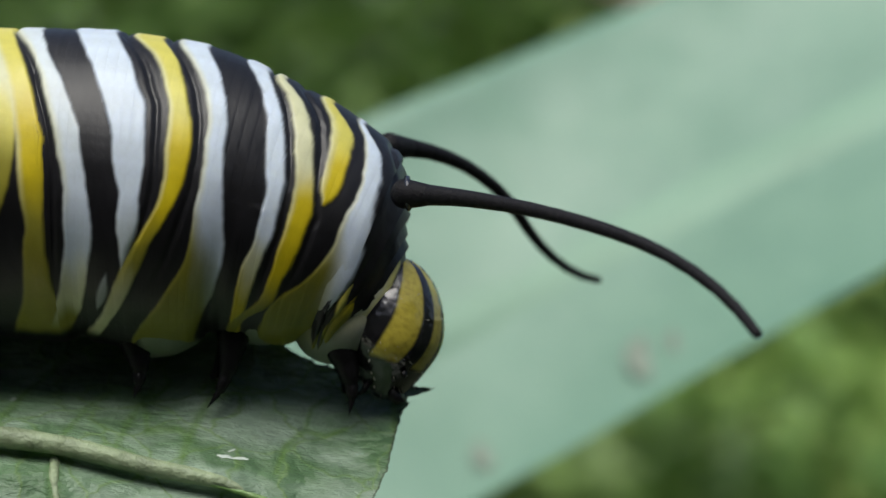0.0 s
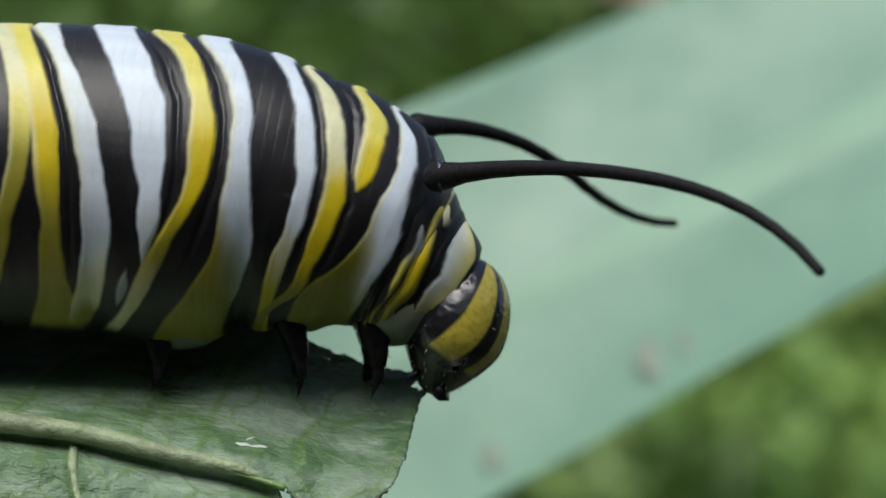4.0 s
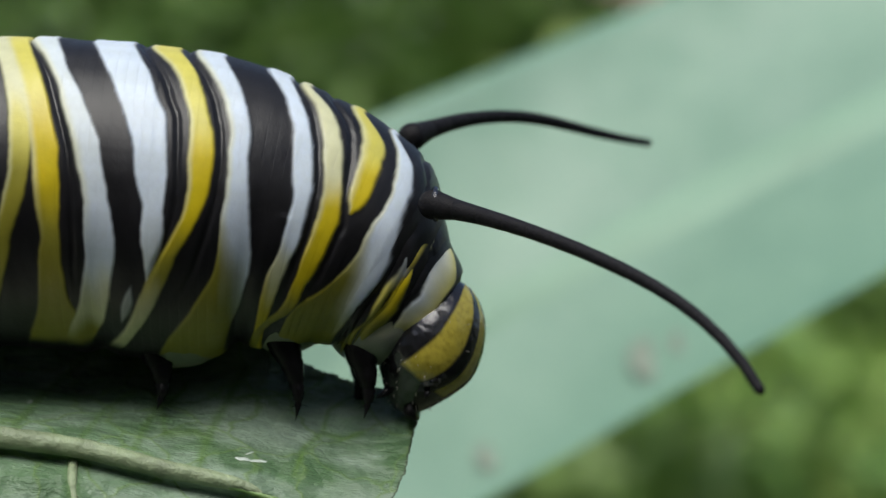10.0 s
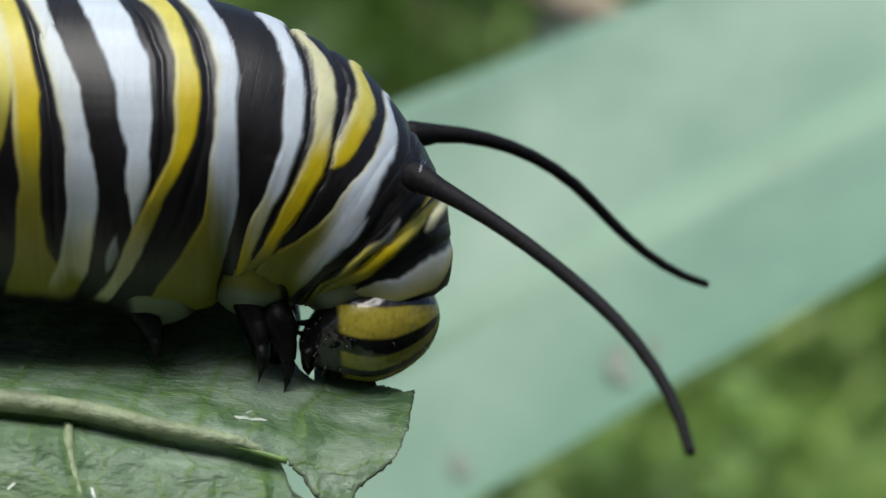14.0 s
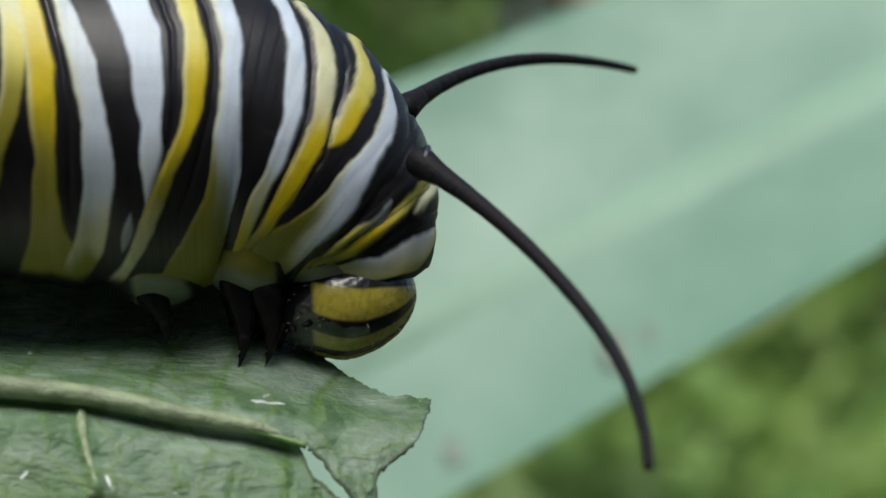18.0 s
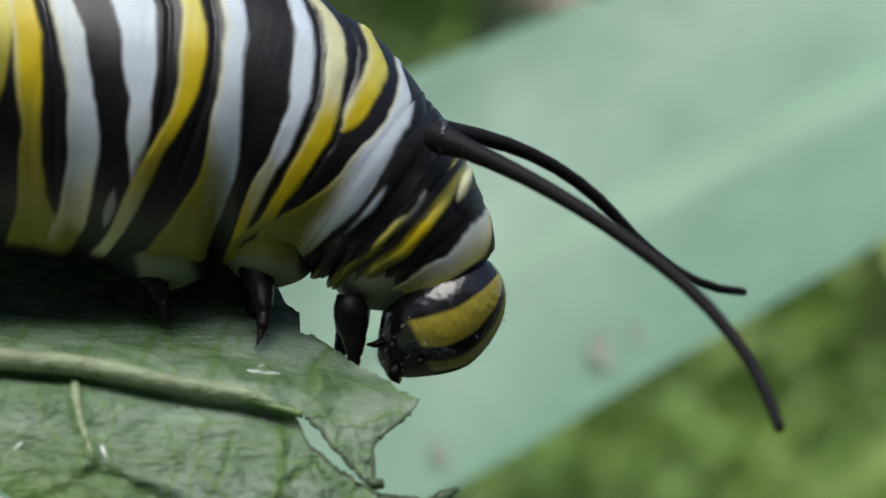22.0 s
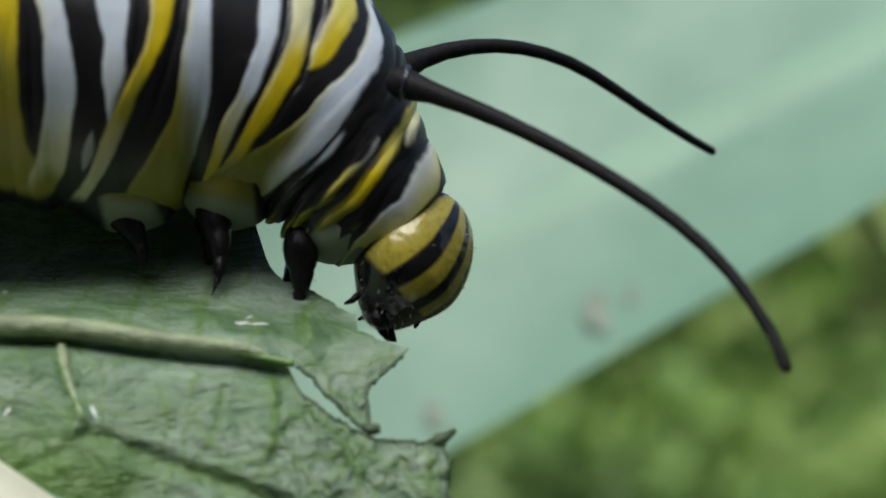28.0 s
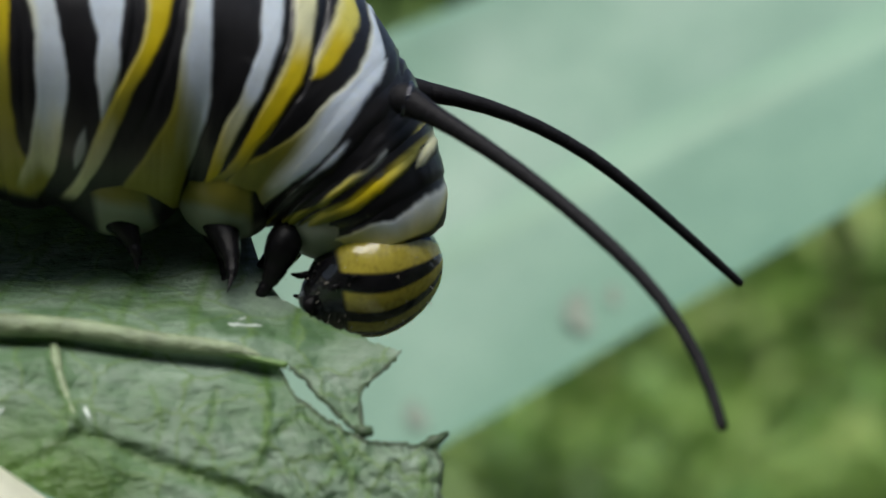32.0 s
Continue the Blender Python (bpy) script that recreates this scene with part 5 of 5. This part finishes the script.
    NEAR_HORN_2 = [(5.5, -3.9, -33.2, 41.5), (6, -3.9, -33.9, 41.2), (6.5, -12.1, -28.1, 40.4), (7, -9.8, -29.8, 41.7), (7.5, -8.7, -45.2, 43.6), (8, -26.6, -19.1, 47.2), (8.5, -3.2, -41.5, 42.8), (9, -21.1, -16.9, 47.1), (9.5, -19.4, -37.3, 48.2), (10, -12.2, -26.5, 43.8)]
    NEAR_HORN_3 = [(10.5, -13.4, -36.2, 43.6), (11, -29.7, -18.2, 47.1), (11.5, -22.2, -48.4, 47.6), (12, -33.4, -34.5, 50.7), (12.5, -14.8, -41.1, 40.7), (13, -23.2, -22.6, 39.3), (13.5, -26.9, -24.7, 44.0), (14, -29.0, -27.3, 42.3), (14.5, -28.3, -28.5, 36.7), (15, -26.6, -28.9, 42.8), (15.5, -15.8, -36.3, 38.2)]
    NEAR_HORN_4 = [(17.5, -28.1, -27.7, 41.2), (18, -35.3, -32.3, 45.5), (18.5, -10.6, -28.1, 20.7), (19, -27.9, -12.1, 36.7), (19.5, -29.8, -29.2, 40.8), (20, -40.1, -25.5, 45.9), (20.5, -30.0, -20.7, 41.6), (21, -19.2, -32.1, 33.8), (21.5, -12.0, -37.0, 32.1), (22, -24.2, -29.4, 33.6), (22.5, -34.4, -25.4, 38.2), (23, -38.2, -21.6, 40.7), (23.5, -25.9, -23.2, 35.8), (24, -12.5, -37.5, 27.1), (24.5, -31.2, -31.8, 38.7)]
    NEAR_HORN_5 = [(26.5, -25.0, -37.2, 31.7), (27, -39.3, -29.8, 35.5), (27.5, -36.2, -30.5, 34.9), (28, -19.4, -29.5, 25.5), (28.5, -20.7, -35.9, 26.5), (29, -36.6, -19.2, 34.1), (29.5, -31.0, -27.6, 31.8), (30, -44.9, -15.1, 36.8), (30.5, -31.3, -8.2, 25.0), (31, -21.5, -29.4, 27.2), (31.5, -17.2, -29.6, 26.4), (32, -30.7, -27.1, 32.4)]
    NEAR_HORN = NEAR_HORN_1 + NEAR_HORN_2 + NEAR_HORN_3 + NEAR_HORN_4 + NEAR_HORN_5
    FAR_HORN_1 = [(0, 2.2, -101.8, 48.5, 89.6, -0.19, 0.39), (0.5, -2.9, -77.0, 52.4, 58.7, -0.14, 0.37), (1, 2.0, -95.6, 53.6, 84.7, -0.16, 0.41), (1.5, 0.2, -92.3, 56.0, 89.0, -0.19, 0.38), (1.8, 8.6, -100.7, 53.0, 91.8, -0.41, 0.48), (2, 77.0, -129.7, 73.2, 28.4, -1.20, 1.22), (2.2, 14.9, -107.0, 50.7, 94.0, -0.57, 0.56), (2.5, 21.2, -113.3, 48.4, 96.1, -0.73, 0.64), (3, 0.8, -79.5, 46.6, 72.0, -0.24, 0.30), (3.5, 9.4, -87.4, 46.0, 80.3, -0.33, 0.58)]
    FAR_HORN_2 = [(5.5, 5.7, -85.1, 38.6, 78.1, -0.01, 0.19), (6, 15.3, -91.9, 43.2, 87.3, -0.11, 0.46), (6.5, 14.2, -80.2, 38.3, 65.2, -0.25, 0.66), (7, 9.7, -69.7, 41.6, 53.3, -0.38, 0.69), (7.5, 10.2, -76.6, 37.7, 54.2, -0.06, 0.58), (8, 2.1, -66.3, 31.0, 65.0, -0.12, 0.49), (8.5, 4.1, -59.8, 37.5, 46.9, -0.11, 0.55), (9, -0.1, -65.0, 35.5, 58.8, -0.02, 0.40), (9.5, -2.9, -68.2, 32.1, 45.8, 0.01, 0.42), (10, 27.5, -65.4, 50.2, 33.4, -0.28, 0.89)]
    FAR_HORN_3 = [(10.5, 2.9, -76.2, 36.5, 59.4, -0.04, 0.30), (11, -3.8, -68.4, 34.0, 57.9, 0.02, 0.61), (11.5, 29.4, -67.5, 48.7, 17.2, -0.27, 0.99), (12, 92.4, -80.5, 46.2, -7.9, -0.78, 0.22), (12.5, 3.7, -87.3, 51.0, 53.6, -0.05, -0.06), (13, 2.7, -92.8, 28.2, 75.8, 0.03, 0.14), (13.5, -0.6, -76.6, 36.4, 70.7, -0.02, 0.45), (14, 8.5, -93.3, 30.2, 70.2, 0.01, 0.32), (14.5, 59.3, -79.8, 51.4, 19.1, -0.42, 0.38), (15, 14.6, -115.1, 34.3, 55.7, -0.04, 0.64), (15.5, -7.4, -74.0, 28.1, 64.9, 0.03, -0.45)]
    FAR_HORN_4 = [(17.5, 7.3, -89.6, 28.8, 70.0, 0.01, 0.12), (18, 40.6, -57.0, 49.6, 9.1, -0.25, 0.61), (18.5, 5.9, -70.0, 42.9, 56.6, -0.07, -0.15), (19, 3.8, -82.3, 28.9, 74.9, 0.05, -0.28), (19.5, 7.5, -93.9, 27.5, 58.9, 0.03, 0.07), (20, 3.9, -93.5, 22.7, 54.3, 0.05, 0.21), (20.5, -6.8, -59.6, 32.5, 16.0, -0.01, -0.31), (21, 1.1, -96.8, 23.5, 82.4, 0.25, -0.49), (21.5, 9.1, -97.0, 30.8, 76.9, 0.05, -0.43), (22, 0.7, -80.8, 25.8, 78.5, 0.05, -0.46), (22.5, 6.7, -83.6, 26.6, 60.9, 0.09, -0.27), (23, 6.5, -78.1, 34.9, 71.8, -0.02, 0.02), (23.5, -1.0, -72.4, 30.6, 55.8, -0.08, -0.25), (24, -16.0, -60.0, 21.0, 43.6, -0.00, -0.42), (24.5, -0.1, -89.2, 19.9, 71.9, 0.07, -0.32)]
    FAR_HORN_5 = [(26.5, -1.9, -91.4, 11.1, 71.7, 0.22, -0.53), (27, 13.0, -97.1, 24.0, 64.2, 0.13, -0.44), (27.5, 33.0, -84.7, 34.8, 21.7, 0.10, -0.32), (28, 31.5, -102.7, 31.4, 47.2, 0.13, -0.30), (28.5, -1.1, -64.0, 28.3, 36.7, 0.01, -0.63), (29, 4.8, -81.0, 17.6, 51.7, 0.13, -0.48), (29.5, 4.6, -67.6, 17.9, 32.3, 0.11, -0.41), (30, 4.5, -49.8, 24.0, 30.9, 0.04, -0.28), (30.5, 26.8, -73.9, 45.8, 60.1, 0.07, -0.42), (31, 4.3, -66.7, 27.7, 39.5, 0.04, -0.57), (31.5, 11.0, -73.4, 35.9, 62.6, 0.04, -0.43), (32, -4.1, -55.2, 17.6, 19.4, 0.10, -0.38)]
    FAR_HORN = FAR_HORN_1 + FAR_HORN_2 + FAR_HORN_3 + FAR_HORN_4 + FAR_HORN_5
    times = [row[0] for row in REAR]
    rear, chest, nod = ({row[0]: row[1:] for row in table} for table in (REAR, CHEST, HEAD))
    near_horn = {row[0]: row[1:] for row in NEAR_HORN}

    def moved(p, zero, shift):
        a = radians(shift[2])
        d = p - zero
        return Vector((zero.x + shift[0] + math.cos(a) * d.x - math.sin(a) * d.z, p.y, zero.z + shift[1] + math.sin(a) * d.x + math.cos(a) * d.z))

    # The lean of the rings and their shift along the body at some lengths: the flank swings slower than the head nods.
    LENGTHS = (4.5, 7.0, 9.5, 11.8, 13.5)
    TILTS = [(1, -0.1, -0.8, -2.7, 1.3, 4.0), (9, 0, 0, 0, 0, 0), (15, -1.5, 2.0, 3.0, -8.5, -12.0), (18, -0.5, 1.8, 1.8, -6.8, -12.5), (18.5, -0.5, -1.2, -3.0, -9.8, -13.8), (19.2, -0.5, -0.6, -1.5, -9.0, -13.5), (20, -0.5, 1.8, 1.8, -6.8, -12.5), (20.5, -0.5, -1.2, -3.0, -9.8, -13.8), (21.7, -0.5, -1.2, -3.0, -9.8, -13.8), (23, -0.5, 1.8, 1.8, -6.8, -12.5), (29, 0.8, 1.0, 0.0, -7.5, -18.0), (30, 0.8, 1.0, 0.0, -7.5, -18.0), (30.5, 0.3, 0.0, -1.5, -8.7, -15.5), (31.2, 0.3, 0.0, -1.5, -8.7, -15.5), (32, 0.8, 1.0, 0.0, -7.5, -18.0)]
    SHIFTS = [(1, 0.23, 0.08, 0.05, 0.04, 0.03), (9, 0, 0, 0, 0, 0), (15, -0.15, -0.13, 0.07, 0.18, -0.10), (18, -0.10, -0.08, -0.10, 0.04, -0.20), (18.5, -0.07, -0.08, -0.12, -0.14, -0.42), (19.2, -0.08, -0.08, -0.12, -0.10, -0.36), (20, -0.10, -0.08, -0.10, 0.04, -0.20), (20.5, -0.07, -0.08, -0.12, -0.14, -0.42), (21.7, -0.07, -0.08, -0.12, -0.14, -0.42), (23, -0.10, -0.08, -0.10, 0.04, -0.20), (29, -0.08, -0.13, -0.13, 0.04, -0.19), (30, -0.08, -0.13, -0.13, 0.04, -0.19), (30.5, -0.08, -0.11, -0.13, -0.07, -0.32), (31.2, -0.08, -0.11, -0.13, -0.07, -0.32), (32, -0.08, -0.13, -0.13, 0.04, -0.19)]

    def over(table, t, s):
        return float(np.interp(s, LENGTHS, [np.interp(t, [r[0] for r in table], [r[k] for r in table]) for k in range(1, 6)]))

    def body_at(t, p, s):
        """Where a point of the body at a length s goes at a time, and its turn."""
        w = step(6.0, 13.2, s)
        place = moved(p, REAR_ZERO, rear[t]).lerp(moved(p, CHEST_ZERO, chest[t]), w)
        angle = rear[t][2] * (1 - w) + chest[t][2] * w
        near = 1 - step(13.5, 15.1, s)
        angle += (over(TILTS, t, s) - angle) * near
        place.x += over(SHIFTS, t, s) * near
        w = step(13.4, 16.3, s) if s > NECK else 0.62 * step(13.4, NECK, s)
        place = place.lerp(moved(p, HEAD_ZERO, nod[t]), w)
        return place, angle * (1 - w**1.8) + nod[t][2] * w**1.8

    def held(t, p, s):
        """Where a point near the standing feet goes: they hold it back from the chest's turning."""
        if s > 14:
            return body_at(t, p, s)
        w, (cx, cz, turn) = step(6.0, 13.2, s), chest[t]
        place = moved(p, REAR_ZERO, rear[t]).lerp(moved(p, CHEST_ZERO, (cx, cz, 0.45 * turn)), w)
        return place, rear[t][2] * (1 - w) + turn * w

    def turned(place, angle):
        return pose(place.x * MM, place.y * MM, place.z * MM, 0, -angle, 0)

    def leaf_turn(t):
        return pose(LEAF_ZERO.x * MM, LEAF_ZERO.y * MM, LEAF_ZERO.z * MM, 0, -float(np.interp(t, [r[0] for r in LEAF_TURNS], [r[1] for r in LEAF_TURNS])), 0)

    walk(leaf, [(t, leaf_turn(t)) for t, _ in LEAF_TURNS])
    for ob, centre, s in RINGS:
        walk(ob, [(t, turned(*body_at(t, centre, s))) for t in times])
    for ob, centre, s in LOBES:
        walk(ob, [(t, turned(*held(t, centre, s))) for t in times])
    walk(head, [(t, turned(*body_at(t, HEAD_ZERO, 16.3)) @ Matrix.Rotation(radians(-nod[t][3]), 4, ARC)) for t in times])

    def chest_at(t):
        return tuple(float(np.interp(t, times, [chest[k][c] for k in times])) for c in range(3))

    # Rows of a tentacle: rise at the root, its change along it, splay, the bend near the tip (rising), and the root's shift.
    near_rows = [(t, *near_horn[t], -26, 0, 0) for t in times]
    for (horn, links, zero, long, side), table, start_at, power in zip(HORNS, (near_rows, FAR_HORN), (0.55, 0.56), (1.5, 1.3)):
        rows = {k: [] for k in range(LINKS)}
        base_rows = []
        for t, first, more, splay, bend, across, up in table:
            now = chest_at(t)
            place = moved(zero, CHEST_ZERO, now) + Vector((across, 0, up))
            start = turned(place, now[2])
            base_rows.append((t, start))
            back = start.inverted()
            at = place.copy()
            for k in range(LINKS):
                u = (k + 0.5) / LINKS
                rise = first + more * u + bend * max(0, (u - start_at) / (1 - start_at)) ** power
                m = pose(at.x * MM, at.y * MM, at.z * MM, 0, -rise, 0) @ pose(0, 0, 0, 0, 0, side * splay)
                rows[k].append((t, back @ m))
                at = at + (m.to_3x3() @ Vector((1, 0, 0))) * (long / LINKS)
        walk(horn, base_rows)
        for k, ob in enumerate(links):
            walk(ob, rows[k])

    FOOT_3 = [(0, -7.11, -2.90), (2, -7.10, -3.10), (6, -7.09, -3.39), (9, -6.96, -3.41), (13, -7.00, -3.58), (15, -6.92, -3.82), (19, -7.06, -3.75), (23, -6.89, -3.91), (24, -6.98, -3.90), (28, -7.06, -3.95), (30.5, -6.87, -4.09), (32, -7.00, -4.04)]
    FOOT_2 = [(0, -5.10, -3.31), (1, -4.99, -3.43), (2, -3.51, -4.20), (6, -3.57, -4.07), (9, -3.58, -4.06), (10, -3.58, -4.06), (11, -3.84, -4.05), (12, -5.11, -3.61), (13, -4.33, -4.59), (14, -4.43, -4.45), (15, -5.29, -4.00), (18, -5.34, -4.00), (19, -4.80, -4.50), (23, -4.78, -4.51), (24, -4.70, -4.48), (28, -5.51, -4.27), (30.5, -5.09, -4.48), (32, -4.94, -4.93)]
    FOOT_1 = [(0, -1.81, -4.13), (2, -1.71, -3.92), (6, -1.74, -4.14), (9, -2.28, -4.29), (10, -1.87, -4.47), (11, -2.89, -3.16), (12, -3.95, -3.31), (13, -2.69, -4.73), (14, -3.27, -3.66), (15, -4.17, -3.63), (15.5, -2.87, -4.74), (18, -4.61, -3.54), (19, -3.11, -4.73), (20, -4.20, -3.61), (21, -2.87, -4.80), (23, -3.94, -3.91), (24, -3.07, -5.12), (27, -4.18, -4.50), (28, -3.61, -4.94), (28.5, -3.06, -5.31), (30, -4.28, -4.46), (30.5, -3.29, -5.24), (32, -3.71, -4.80)]
    # How the first pair moves once the head reaches down: hip's shift across and up, and the lean from upright.
    HIP_1 = [(10, 0, 0, 0), (12, -0.5, -0.4, -17), (12.5, -0.28, -0.1, 0), (13, -0.28, -0.06, 2), (14, -0.73, -0.61, 2), (15, -0.4, -0.39, -12), (15.5, -0.2, -0.3, 0), (18, -0.65, -0.46, -3), (18.5, -0.2, -0.5, 2), (19, -0.24, -0.5, 4), (20, -0.59, -0.3, -5), (20.5, 0.1, -0.48, 0), (21, 0.11, -0.48, -3), (22, 0.18, -0.74, -7), (23, -0.41, -0.64, -23), (23.5, -0.1, -0.5, -12), (24, -0.09, -0.46, -12), (27, 0.11, -0.56, -33), (28, -0.1, -0.34, -11), (29, 0.16, -0.51, -24), (30, -0.26, -0.37, -12), (30.5, -0.1, -0.4, -18), (31, -0.07, -0.42, -19), (32, -0.14, -0.36, -33)]
    feet = {"FOOT_3": FOOT_3, "FOOT_2": FOOT_2, "FOOT_1": FOOT_1}
    for ob, hip, s, name, side in LEGS:
        rows = []
        for t in times:
            place, _ = held(t, hip, s)
            table = feet[name]
            fx = float(np.interp(t, [r[0] for r in table], [r[1] for r in table]))
            fz = float(np.interp(t, [r[0] for r in table], [r[2] for r in table]))
            fy = min(-0.9, max(-2.4, leaf_depth(fx - LEAF_ZERO.x, fz - LEAF_ZERO.z) + LEAF_ZERO.y - 0.3))
            aim = Vector((fx, fy, fz)) if side == -1 else Vector((fx - 0.25, fy + 1.9, fz + 0.6))
            late = step(9.5, 11.5, t) if name == "FOOT_1" else 0.0
            place.x += (aim.x - place.x) * 0.5 * (1 - late)
            aim.z = min(aim.z, place.z - 0.9)
            if late:
                across, up, lean = (float(np.interp(t, [r[0] for r in HIP_1], [r[k] for r in HIP_1])) for k in (1, 2, 3))
                place += Vector((across, 0, up))
                lean = radians(lean - (24 if side == 1 else 0))
                aim = aim.lerp(place + Vector((math.sin(lean), -0.25 * side - 0.2, -math.cos(lean))) * 1.5, late)
            way = aim - place
            rise, swing = math.degrees(math.atan2(way.z, way.x)), math.degrees(math.atan2(way.y, math.hypot(way.x, way.z)))
            rows.append((t, pose(place.x * MM, place.y * MM, place.z * MM, 0, -rise, 0) @ pose(0, 0, 0, 0, 0, swing)))
        walk(ob, rows)

    # Each bitten piece goes through the mouth and on down the body.
    for ob, centre, when in FRAGMENTS:
        rest = Matrix.Translation(centre * MM)
        rows = [(0, rest), (when - 0.2, rest)]
        for t in [when] + [t for t in times if t > when + 0.05]:
            gut, _ = body_at(t if t in rear else max(k for k in times if k <= t), Vector((-4.6, 0, 1.0)), 10.4)
            rows.append((t, leaf_turn(t).inverted() @ pose(gut.x * MM, gut.y * MM, gut.z * MM)))
        walk(ob, rows)


motions()
